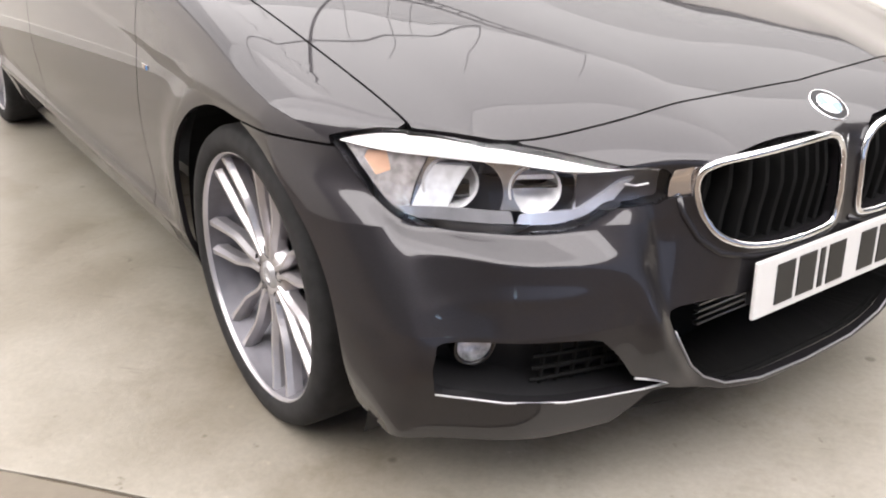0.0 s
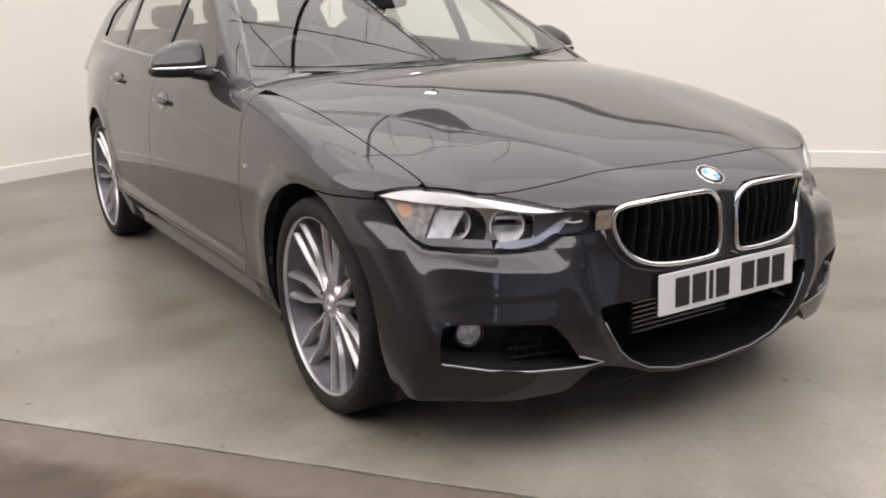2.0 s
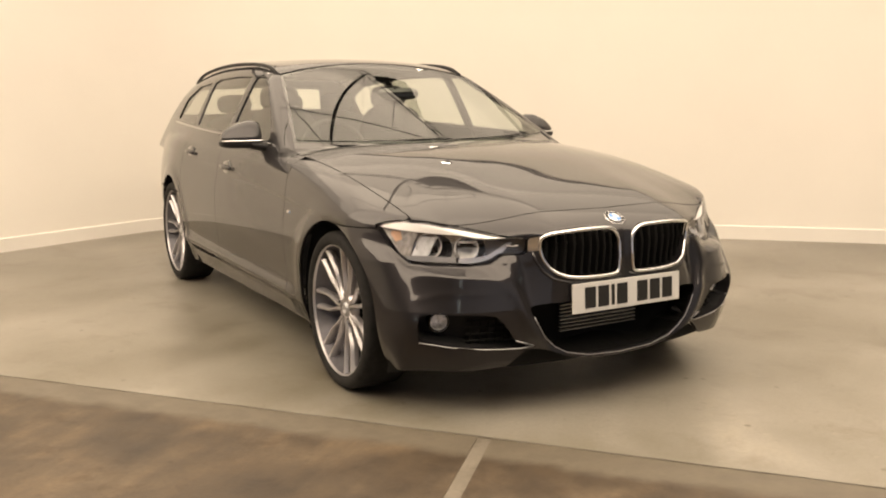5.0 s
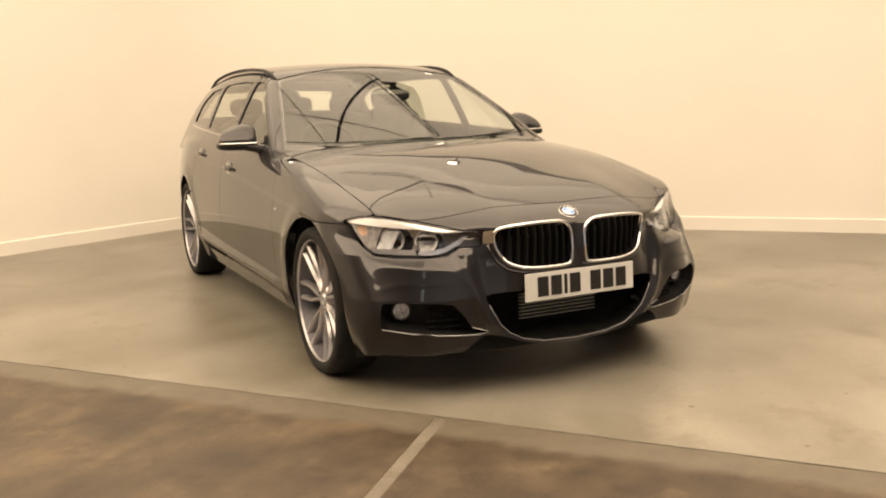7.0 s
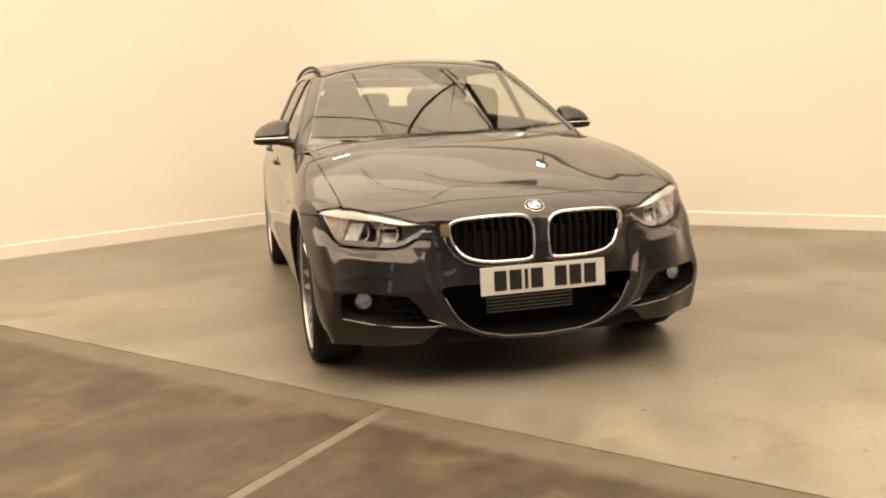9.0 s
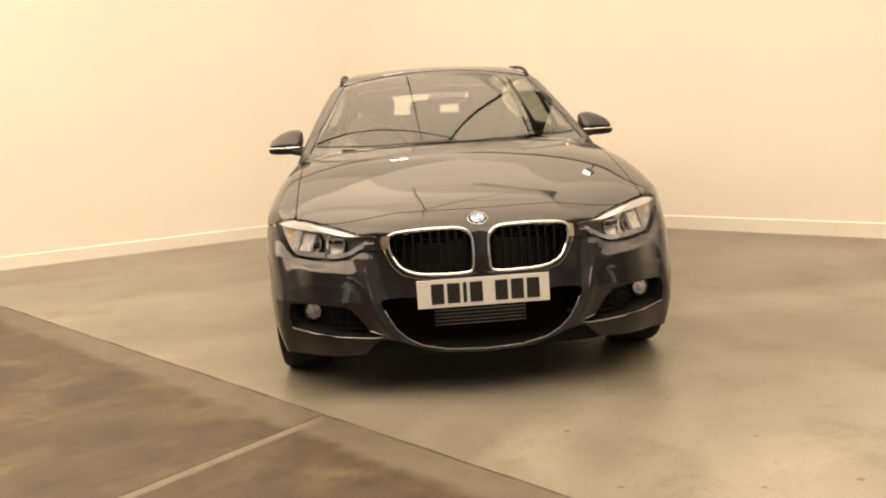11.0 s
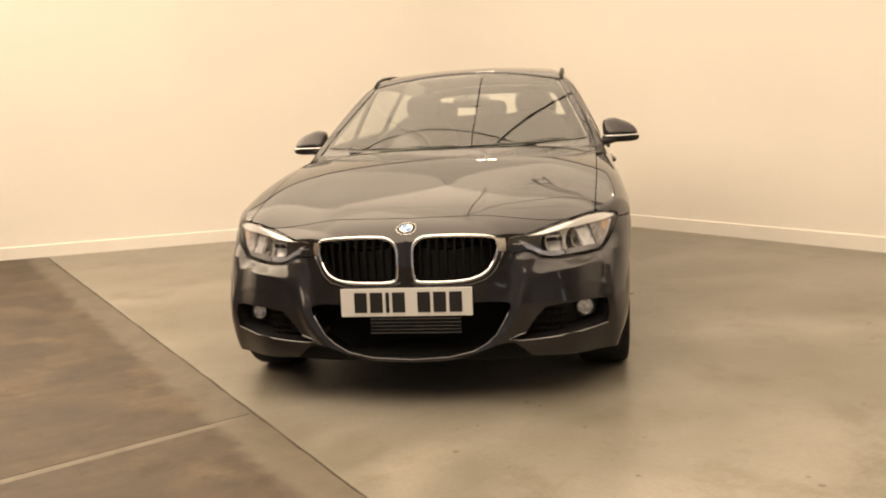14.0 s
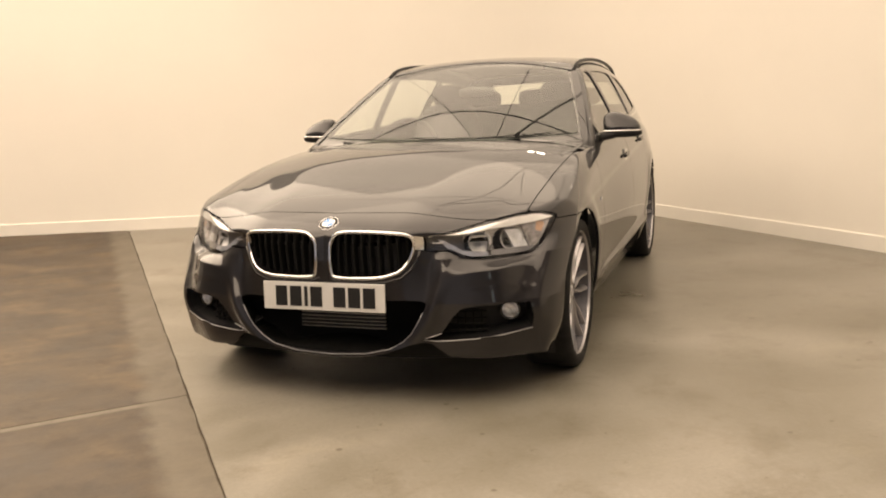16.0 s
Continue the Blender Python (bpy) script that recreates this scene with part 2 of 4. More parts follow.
NOSE = [(z, spline(p)) for z, p in (
    (0.10, [(0, -.640), (.37, -.630), (.51, -.600), (.65, -.545), (.775, -.45), (.85, -.36), (.90, -.22)]),
    (0.19, [(0, -.742), (.37, -.712), (.51, -.668), (.65, -.610), (.775, -.51), (.85, -.42), (.90, -.25)]),
    (0.28, [(0, -.762), (.37, -.728), (.51, -.690), (.65, -.640), (.775, -.545), (.85, -.45), (.90, -.28)]),
    (0.42, [(0, -.776), (.26, -.766), (.37, -.746), (.51, -.715), (.65, -.665), (.775, -.585), (.86, -.46), (.90, -.28)]),
    (0.588, [(0, -.770), (.31, -.742), (.40, -.690), (.47, -.664), (.534, -.634), (.65, -.552), (.738, -.462), (.858, -.335), (.90, -.215)]),
    (0.64, [(0, -.764), (.33, -.733), (.40, -.685), (.534, -.626), (.65, -.530), (.738, -.446), (.852, -.320), (.897, -.20)]),
    (0.72, [(0, -.754), (.34, -.736), (.40, -.703), (.47, -.670), (.534, -.634), (.65, -.526), (.738, -.438), (.842, -.300), (.892, -.17)]),
    (0.80, [(0, -.742), (.34, -.710), (.40, -.672), (.534, -.602), (.65, -.50), (.738, -.40), (.828, -.24), (.88, -.12)]))]


# the shelf below the headlights: its front edge, and the foot of the lamps
SHELF = spline([(0, .47), (.38, .44), (.43, .466), (.449, .508), (.487, .530), (.54, .537), (.648, .545), (.72, .550), (.774, .550), (.81, .556), (.85, .575), (.92, .62)])
FOOT = spline([(0, .60), (.40, .616), (.47, .616), (.52, .588), (.56, .577), (.65, .572), (.72, .575), (.765, .582), (.79, .606), (.82, .654), (.92, .73)])


INTAKE = [(.404, .412), (.376, .359), (.345, .305), (.306, .268), (.25, .238), (.15, .216)]
INTAKE = [(-x, z) for x, z in INTAKE] + [(0, .208)] + INTAKE[::-1] + [(.398, .430), (.30, .438), (-.30, .438), (-.398, .430)]
RIDGE = [(0, .184), (.15, .192), (.26, .212), (.335, .250), (.382, .305), (.416, .368), (.436, .44), (.452, .487), (.487, .517)]
_t = np.arange(len(RIDGE))
RIDGE = list(zip(*(spline(list(zip(_t, [p[k] for p in RIDGE])))(np.linspace(0, len(RIDGE) - 1, 41)) for k in (0, 1))))
FRONT_WHEEL, REAR_WHEEL, AXLE_Z = 0.0, 2.81, 0.328


def bonnet_form(ax, y):
    fall = np.maximum(ax - 0.52, 0)
    sweep = 0.12 * step((ax - 0.28) / 0.38) * (1 - 0.15 * step((ax - 0.62) / 0.12)) * np.clip((0.35 - y) / 0.85, 0, 1.4) ** 2
    z = CROWN(y - sweep) + 0.013 * np.exp(-((y - 0.12) / 0.38) ** 2) + 0.007 - 0.072 * ax * ax - 0.20 * fall * fall
    edge = 0.345 + 0.25 * np.clip((y + 0.65) / 1.15, 0, 1.2)
    z = z + 0.0035 * step((edge - ax) / 0.20 + 0.5) * step((0.7 - y) / 0.2) * step((y + 0.70) / 0.25)
    inner = 0.09 + 0.20 * np.clip((y + 0.65) / 1.15, 0, 1.2)
    return z - 0.001 * step((inner - ax) / 0.18 + 0.5) * step((0.7 - y) / 0.2) * step((y + 0.70) / 0.25)


def side_form(y, z):
    k = CREASE(y) - z
    w = WIDE(y) - TUCK(z) - 0.0045 * step(k / 0.035 + 0.3) * np.exp(-np.maximum(k, 0) / 0.10)
    for wy in (FRONT_WHEEL, REAR_WHEEL):
        r = np.hypot(y - wy, z - AXLE_Z)
        w = w + 0.007 * np.exp(-((r - 0.40) / 0.05) ** 2)
    low = z - (0.30 + 0.035 * y / 2.8)
    return w + 0.018 * np.exp(-(low / 0.034) ** 2) * step((y - 0.3) / 0.3) * step((2.6 - y) / 0.3)


def levels(rows, ax, z):
    """The nose between some of its levels, held beyond them."""
    zs = np.array([q[0] for q in rows])
    vals = np.array([q[1](ax) for q in rows])
    c = np.clip(z, zs[0], zs[-1])
    i = np.clip(np.searchsorted(zs, c) - 1, 0, len(zs) - 2)
    u = (c - zs[i]) / (zs[i + 1] - zs[i])
    j = np.arange(vals.shape[1])
    h = zs[i + 1] - zs[i]
    s = np.gradient(vals, zs, axis=0)
    u2, u3 = u * u, u * u * u
    return (2 * u3 - 3 * u2 + 1) * vals[i, j] + (u3 - 2 * u2 + u) * h * s[i, j] + (3 * u2 - 2 * u3) * vals[i + 1, j] + (u3 - u2) * h * s[i + 1, j]


def nose_form(ax, z):
    zs = [q[0] for q in NOSE]
    shelf, foot = SHELF(ax), FOOT(ax)
    part_way = 0.36 + 0.32 * step((ax - 0.66) / 0.12)
    below = part_way * (z - 0.37) / np.maximum(shelf - 0.37, 0.04)
    above = part_way + (1 - part_way) * (z - shelf) / np.maximum(foot - shelf, 0.02)
    k = smax(smax(below, above, 0.10), np.zeros(np.shape(z)), 0.12)
    k = -smax(-k, np.full(np.shape(z), -1.0), 0.10)
    y = levels(NOSE[:4], ax, z) * (1 - k) + levels(NOSE[4:], ax, z) * k
    pod = 0.455 + 0.03 * step((0.80 - ax) / 0.12)
    y = y - 0.0020 * np.exp(-((z - pod) / 0.014) ** 2) * step((ax - 0.50) / 0.10) * step((0.81 - ax) / 0.06)
    d = np.full(np.shape(ax), 9.0)
    for (x0, z0), (x1, z1) in zip(RIDGE, RIDGE[1:]):
        t = np.clip(((ax - x0) * (x1 - x0) + (z - z0) * (z1 - z0)) / ((x1 - x0) ** 2 + (z1 - z0) ** 2), 0, 1)
        d = np.minimum(d, np.hypot(ax - x0 - t * (x1 - x0), z - z0 - t * (z1 - z0)))
    y = y - 0.020 * np.exp(-(d / 0.026) ** 2) * step((0.53 - z) / 0.14) * (0.3 + 0.7 * step((z - 0.20) / 0.12))
    return y + np.maximum(z - zs[-1], 0) * 1.6


def body_f(x, y, z):
    ax = np.abs(x)
    f = smax(ax - side_form(y, z), z - bonnet_form(ax, y), 0.07)
    f = smax(f, y - (3.84 - 0.14 * ax * ax - 0.05 * np.abs(z - 0.5)), 0.06)
    m = y < 0.15
    if m.any():
        f = f.copy()
        f[m] = smax(f[m], nose_form(ax[m], z[m]) - y[m], 0.018)
    return f


TOPLINE = spline([(1.3, 1.366), (1.5, 1.393), (1.7, 1.418), (2.1, 1.440), (2.8, 1.430), (3.3, 1.360), (3.55, 1.25), (3.8, 0.95)])


def ROOF(y):
    """The centre line of the cabin: an evenly bowed screen that meets the roof."""
    d = y - 0.5
    return -smax(-(0.945 + 0.478 * d - 0.030 * d * d), -TOPLINE(y), 0.03)


def cabin_f(x, y, z):
    ax = np.abs(x)
    h = z - 0.95
    t = 0.818 - 0.425 * h - 0.24 * h * h - 0.022 * ((y - 1.9) / 1.3) ** 2 - 0.035 * (np.maximum(y - 1.9, 0) / 1.3) ** 2
    drop = 0.20 - 0.10 * step((y - 0.2) / 2.0)
    round_off = 0.035 + 0.055 * step((y - 1.40) / 0.25)
    return np.maximum(smax(ax - t, z - (ROOF(y) - drop * ax * ax), round_off), 0.86 - z)


def car_f(p):
    x, y, z = p
    a, b = body_f(x, y, z), cabin_f(x, y, z)
    return -smax(-a, -b, 0.012)


def cast(origin, way, far, near=0.0):
    """The outermost point of the car's form along each ray."""
    hi = np.full(origin.shape[1], far)
    lo = hi.copy()
    done = np.zeros(len(hi), bool)
    for r in np.linspace(far, near, 60)[1:]:
        todo = np.where(~done)[0]
        if not len(todo):
            break
        f = car_f(origin[:, todo] + way[:, todo] * r)
        hit = todo[f < 0]
        lo[todo] = r
        done[hit] = True
        miss = todo[f >= 0]
        hi[miss] = r
    for _ in range(16):
        mid = (lo + hi) / 2
        inside = car_f(origin + way * mid) < 0
        lo, hi = np.where(inside, mid, lo), np.where(inside, hi, mid)
    p = origin + way * (lo + hi) / 2
    e = 1e-3
    n = np.array([car_f(p + d) - car_f(p - d) for d in np.eye(3)[:, :, None] * e])
    return p, n / np.linalg.norm(n, axis=0), done


def sheet(name, origin, way, shape, far):
    p, n, ok = cast(origin.reshape(3, -1), way.reshape(3, -1), far)
    a, b = shape
    i = np.arange(a * b).reshape(a, b)
    q = np.stack([i[:-1, :-1], i[1:, :-1], i[1:, 1:], i[:-1, 1:]], -1).reshape(-1, 4)
    return p.T, n.T, q[ok[q].all(1)]


def cut(v, n, faces, s):
    """Keeps the part of a mesh where the field s is positive, cut along s = 0."""
    keep = s[faces] > 0
    whole = faces[keep.all(1)]
    out = [tuple(f) for f in whole]
    v, n, made = list(map(tuple, v)), list(map(tuple, n)), {}
    va, na = np.array(v), np.array(n)
    for f in faces[keep.any(1) & ~keep.all(1)]:
        poly = []
        for a, b in zip(f, np.roll(f, -1)):
            if s[a] > 0:
                poly.append(int(a))
            if (s[a] > 0) != (s[b] > 0):
                key = (min(a, b), max(a, b))
                if key not in made:
                    t = s[key[0]] / (s[key[0]] - s[key[1]])
                    made[key] = len(v)
                    v.append(tuple(va[key[0]] * (1 - t) + va[key[1]] * t))
                    m = na[key[0]] * (1 - t) + na[key[1]] * t
                    n.append(tuple(m / np.linalg.norm(m)))
                poly.append(made[key])
        if len(poly) > 2:
            out.append(tuple(poly))
    return np.array(v), np.array(n), out


def panel(name, grid, field, material, parent, label="", rim=0.014, mirror=1, inset=0.0, solid=False):
    """One pressed panel: a region of the form with its edge folded inwards."""
    v, n, q = grid
    v, n, faces = cut(v, n, q, field)
    v = v - n * inset
    edges = {}
    for f in faces:
        for a, b in zip(f, f[1:] + f[:1]):
            edges[(a, b)] = 1
    border = [e for e in edges if (e[1], e[0]) not in edges]
    used = sorted({i for f in faces for i in f})
    idx = {o: k for k, o in enumerate(used)}
    pts = [v[i] for i in used]
    nor = [n[i] for i in used]
    polys = [tuple(idx[i] for i in f) for f in faces]
    loops = [nor[i] for f in polys for i in f]
    if rim:
        low = {}
        for a, b in border:
            for i in (a, b):
                if i not in low:
                    low[i] = len(pts)
                    pts.append(v[i] - n[i] * rim)
        for a, b in border:
            f = (idx[b], idx[a], low[a], low[b])
            c = np.cross(pts[f[1]] - pts[f[0]], pts[f[3]] - pts[f[0]])
            c = c / (np.linalg.norm(c) + 1e-12)
            polys.append(f)
            loops += [c] * 4
    pts, loops = np.array(pts), np.array(loops)
    # faces follow the outward side
    flip = False
    if len(polys):
        flip = sum(np.dot(np.cross(pts[f[1]] - pts[f[0]], pts[f[2]] - pts[f[0]]), nor[f[0]]) for f in polys[:len(faces)]) < 0
    if mirror < 0:
        pts = pts * [-1, 1, 1]
        loops = loops * [-1, 1, 1]
    if flip != (mirror < 0):
        at, turned = 0, []
        for k, f in enumerate(polys):
            turned.append(loops[at:at + len(f)][::-1])
            at += len(f)
        loops = np.concatenate(turned)
        polys = [f[::-1] for f in polys]
    me = bpy.data.meshes.new(name)
    me.from_pydata(pts.tolist(), [], polys)
    me.materials.append(material)
    me.polygons.foreach_set("use_smooth", [True] * len(me.polygons))
    me.normals_split_custom_set([tuple(l) for l in loops])
    ob = new(name, me)
    ob.parent = parent
    return tagged(ob, label)


STEP = 0.013
# a fan of rays about the spine for flanks and pillars
ys = np.arange(-0.62, 3.86, STEP)
th = np.radians(np.linspace(-26, 66, 116))
gy, gt = np.meshgrid(ys, th, indexing="ij")
o = np.stack([0 * gy, gy, 0 * gy + 0.45])
w = np.stack([np.cos(gt), 0 * gy, np.sin(gt)])
FLANK = sheet("flank", o, w, gy.shape, 1.25)
# rays down for bonnet, screen and roof
gx, gy = np.meshgrid(np.linspace(-0.84, 0.84, 131), np.arange(-0.74, 3.6, 0.014), indexing="ij")
TOP = sheet("top", np.stack([gx, gy, 0 * gx]), np.stack([0 * gx, 0 * gx, 0 * gx + 1]), gx.shape, 1.6)
# a fan about an upright axis for the nose


def nose_patch(p0, p1, w0, w1, a, b):
    gp, gw = np.meshgrid(np.radians(np.linspace(p0, p1, a)), np.linspace(w0, w1, b), indexing="ij")
    return sheet("nose", np.stack([0 * gp, 0 * gp + 0.25, 0.45 + 0.3 * gw]), np.stack([np.sin(gp), -np.cos(gp), 0.7 * gw]), gp.shape, 1.35)


NOSE_GRID = nose_patch(-104, 104, -0.38, 0.45, 660, 250)
# and one for the tail
gp, gz = np.meshgrid(np.radians(np.linspace(-75, 75, 90)), np.linspace(0.25, 1.42, 80), indexing="ij")
TAIL = sheet("tail", np.stack([0 * gp, 0 * gp + 3.0, gz]), np.stack([np.sin(gp), np.cos(gp), 0 * gp]), gp.shape, 1.2)

# ---------------------------------------------------------------- regions of the form
GAP = 0.0022


def rounded(pts, rounds=2, k=0.22):
    """Cuts the corners of a closed outline."""
    for _ in range(rounds):
        pts = [q for a, b in zip(pts, pts[1:] + pts[:1]) for q in ((a[0] + (b[0] - a[0]) * k, a[1] + (b[1] - a[1]) * k), (b[0] + (a[0] - b[0]) * k, b[1] + (a[1] - b[1]) * k))]
    return pts


HEADLIGHT = [(.397, .674), (.477, .686), (.56, .708), (.618, .721), (.656, .729), (.71, .739), (.774, .738), (.806, .730), (.832, .718), (.818, .675), (.804, .646), (.786, .616), (.765, .594), (.745, .583), (.70, .577), (.625, .577), (.555, .583), (.52, .594), (.482, .617), (.397, .617)]
KIDNEY = [(.030, .700), (.20, .706), (.33, .695), (.362, .672), (.350, .605), (.318, .552), (.25, .526), (.06, .522), (.030, .535)]
FOGPOD = [(.776, .409), (.70, .412), (.60, .410), (.535, .402), (.495, .36), (.458, .305), (.394, .281), (.435, .272), (.50, .273), (.58, .278), (.677, .288), (.776, .305), (.786, .36)]


def HEM(ax):
    """The lower edge of the painted bumper: low pods outside, raised below the central intake."""
    return np.interp(ax, [0, 0.15, 0.25, 0.306, 0.345, 0.385, 0.415, 0.445, 0.480, 0.60, 0.90], [0.196, 0.204, 0.226, 0.248, 0.262, 0.268, 0.262, 0.236, 0.203, 0.192, 0.185])


BRACKET = [(.352, .684), (.392, .676), (.392, .622), (.356, .628)]
KIDNEY, FOGPOD, INTAKE = rounded(KIDNEY), rounded(FOGPOD, 1, 0.12), rounded(INTAKE, 1)
HEADLIGHT = rounded(HEADLIGHT, 1, 0.12)


def headlight_region(v):
    ax = np.abs(v[:, 0])
    f = np.where(v[:, 1] < 0.1, poly_sd(ax, v[:, 2], HEADLIGHT), -1)
    return np.minimum(f, -bonnet_region(v) - 2 * GAP)


def shut_x(y):
    return 0.735 + 0.022 * (y + 0.457) + 0.006 * np.sin((y + 0.45) * 3.0)


LAMP_TOP = spline([(.39, .672), (.477, .686), (.56, .708), (.618, .721), (.656, .729), (.71, .738), (.774, .736), (.832, .718)])
BROW_LOW = spline([(.39, .664), (.477, .676), (.555, .682), (.621, .686), (.664, .688), (.707, .692), (.753, .698), (.784, .704), (.832, .714)])
LID = spline([(0, -.636), (.12, -.629), (.2, -.624), (.30, -.615), (.40, -.600), (.475, -.579), (.55, -.555), (.597, -.536), (.617, -.526), (.66, -.505)])


def bonnet_region(p):
    ax, y = np.abs(p[:, 0]), p[:, 1]
    front = np.where(ax < 0.64, y - LID(ax), 9)
    rear = 0.50 + 0.25 * (ax / 0.757) ** 2 - y
    lid = np.where((ax > 0.555) & (y < -0.1), p[:, 2] - LAMP_TOP(ax), 9)
    return np.minimum(np.minimum(np.minimum(shut_x(y) - ax, front), rear), lid)


def arch_out(p):
    y, z = p[:, 1], p[:, 2]
    f = np.hypot(np.where(y < 0, y * 0.95, y), np.where(z < AXLE_Z, 0.45, 1) * (z - AXLE_Z)) - 0.374
    r = np.hypot(y - REAR_WHEEL, np.where(z < AXLE_Z, 0.45, 1) * (z - AXLE_Z)) - 0.378
    return np.minimum(f, r)


def lot(*fields):
    out = fields[0]
    for f in fields[1:]:
        out = np.minimum(out, f)
    return out


DOOR_F = lambda z: 0.555 + 0.05 * np.maximum(0.75 - z, 0) + 0.35 * np.maximum(z - 0.86, 0)
WINDOWS = {
    "front": [(0.98, 0.985), (1.655, 1.012), (1.655, 1.315), (1.50, 1.315), (1.38, 1.268), (1.10, 1.10)],
    "rear": [(1.735, 1.015), (2.46, 1.042), (2.50, 1.30), (2.40, 1.322), (1.735, 1.318)],
    "quarter": [(2.56, 1.046), (3.22, 1.075), (3.30, 1.11), (3.16, 1.21), (2.92, 1.285), (2.58, 1.305)],
}

# ---------------------------------------------------------------- the car
car = tagged(new("car"), "dark grey metallic estate car parked on a concrete floor", "car")


def build_shell():
    v = TOP[0]
    ax, y = np.abs(v[:, 0]), v[:, 1]
    gx, gy = np.meshgrid(np.linspace(-0.80, 0.80, 201), np.arange(-0.70, 0.80, 0.008), indexing="ij")
    lid = sheet("lid", np.stack([gx, gy, 0 * gx]), np.stack([0 * gx, 0 * gx, 0 * gx + 1]), gx.shape, 1.6)
    panel("bonnet", lid, bonnet_region(lid[0]) - GAP, PAINT, car)
    screen_x = 0.735 - 0.27 * (y - 0.75)
    screen = lot(screen_x - ax, y - (0.575 + 0.22 * (ax / 0.7) ** 2), 1.505 - 0.06 * (ax / 0.5) ** 2 - y)
    panel("windscreen", TOP, screen, GLASS, car, "clear laminated windscreen", rim=0.005)
    band = lot(screen_x + 0.030 - ax, y - (0.560 + 0.22 * (ax / 0.7) ** 2), 1.52 - 0.06 * (ax / 0.5) ** 2 - y, -screen)
    panel("windscreen_seal", TOP, band, GLOSSBLACK, car, rim=0.01, inset=0.005)
    roof = lot(0.565 - ax, y - (1.524 - 0.06 * (ax / 0.5) ** 2), 3.28 - y)
    panel("roof", TOP, roof - 0.001, PAINT, car)
    cowl = lot(-bonnet_region(v) - GAP, shut_x(y) - ax, y - 0.2, (0.560 + 0.22 * (ax / 0.7) ** 2) - y)
    panel("cowl", TOP, cowl, GLOSSBLACK, car, "black plastic cowl", inset=0.006)

    v = NOSE_GRID[0]
    ax, y, z = np.abs(v[:, 0]), v[:, 1], v[:, 2]
    hl = headlight_region(v)
    kid, fog, intake = poly_sd(ax, z, KIDNEY), poly_sd(ax, z, FOGPOD), poly_sd(ax, z, INTAKE)
    brk = poly_sd(ax, z, BRACKET)
    seam = np.where(y > -0.45, 0.705 - 0.03 * (y + 0.33) - z, 9)
    above = -np.where(ax < shut_x(y) + 0.02, bonnet_region(v), -1)
    bumper = lot(-hl - 0.003, -kid, -fog, -intake, -brk, seam - GAP, arch_out(v), z - HEM(ax) - 0.7 * np.maximum(y + 0.45, 0), above - GAP, -y)
    panel("front_bumper", NOSE_GRID, bumper, PAINT, car, "painted bumper with sculpted sport intakes", rim=0.02)
    panel("valance", NOSE_GRID, lot(HEM(ax) + 0.012 - z, z - 0.165, 0.60 - ax), MESHBLACK, car, "black valance under the bumper", rim=0.01, inset=0.035)

    v = FLANK[0]
    x, y, z = v.T
    arch = arch_out(v)
    hl = headlight_region(v)
    door = DOOR_F(z)
    sill = z - (0.285 + 0.03 * y / 2.8)
    belt = 0.955 + 0.02 * (y - 0.5) - z
    wing = lot(x - shut_x(y) - GAP, door - GAP - y, arch, -hl - 0.003, np.where(y < 0, z - (0.705 - 0.03 * (y + 0.33)) - GAP, 9), z - 0.20, y + 0.5,
               np.where(y > 0.45, 0.915 - z, 9))
    wins = {k: poly_sd(y, z, p) for k, p in WINDOWS.items()}
    glass_all = np.maximum(np.maximum(wins["front"], wins["rear"]), wins["quarter"])
    b_line, c_line = 1.69, np.where(z < 0.62, 9.0, 2.50)
    frame_y = 0.80 + 1.53 * np.maximum(z - 0.97, 0)
    screen_x = 0.735 - 0.27 * (y - 0.75)
    front_door = lot(np.maximum(np.maximum(x - screen_x - 0.013, y - 1.53), 0.93 - z), y - door - GAP, b_line - GAP - y, sill - GAP, np.maximum(belt, y - frame_y), 1.325 - z)
    rear_door = lot(y - b_line - GAP, c_line - GAP - y, sill - GAP, arch, 1.33 - z)
    upper = lot(np.maximum(x - screen_x - 0.013, y - 1.53), x - 0.567, y - door)
    skirt = lot(arch, -sill - GAP, z - 0.19, y - 0.3, 2.7 - y)
    rest = lot(arch, np.maximum(np.maximum(y - c_line - GAP, z - 1.325 - GAP), np.where(y < 1.2, frame_y - GAP - y, -1)), upper, np.where(y < 1.0, z - 0.917, sill))
    for s in (1, -1):
        panel("front_wing", FLANK, wing, PAINT, car, mirror=s)
        panel("front_door", FLANK, lot(front_door, -glass_all), PAINT, car, mirror=s)
        panel("rear_door", FLANK, lot(rear_door, -glass_all), PAINT, car, mirror=s)
        panel("rear_quarter", FLANK, lot(rest, -glass_all), PAINT, car, mirror=s)
        panel("side_skirt", FLANK, skirt, PAINT, car, mirror=s)
        for k in WINDOWS:
            panel("side_window", FLANK, wins[k] + 0.004, GLASS, car, "tinted side window", rim=0.004, mirror=s, inset=0.007)
    v = TAIL[0]
    ax, y, z = np.abs(v[:, 0]), v[:, 1], v[:, 2]
    back = poly_sd(ax, z, [(-0.1, 1.09), (0.56, 1.09), (0.47, 1.28), (-0.1, 1.30)])
    panel("rear_bumper", TAIL, lot(0.58 - z, y - 3.3), PAINT, car)
    panel("tailgate", TAIL, lot(z - 0.584, -back, y - 3.2), PAINT, car)
    panel("rear_window", TAIL, back + 0.003, GLASS, car, rim=0.004, inset=0.006)


build_shell()


def nose_y(x, z):
    """How far forward the nose stands at x, z."""
    return float(nose_form(np.array([abs(x)]), np.array([z]))[0])


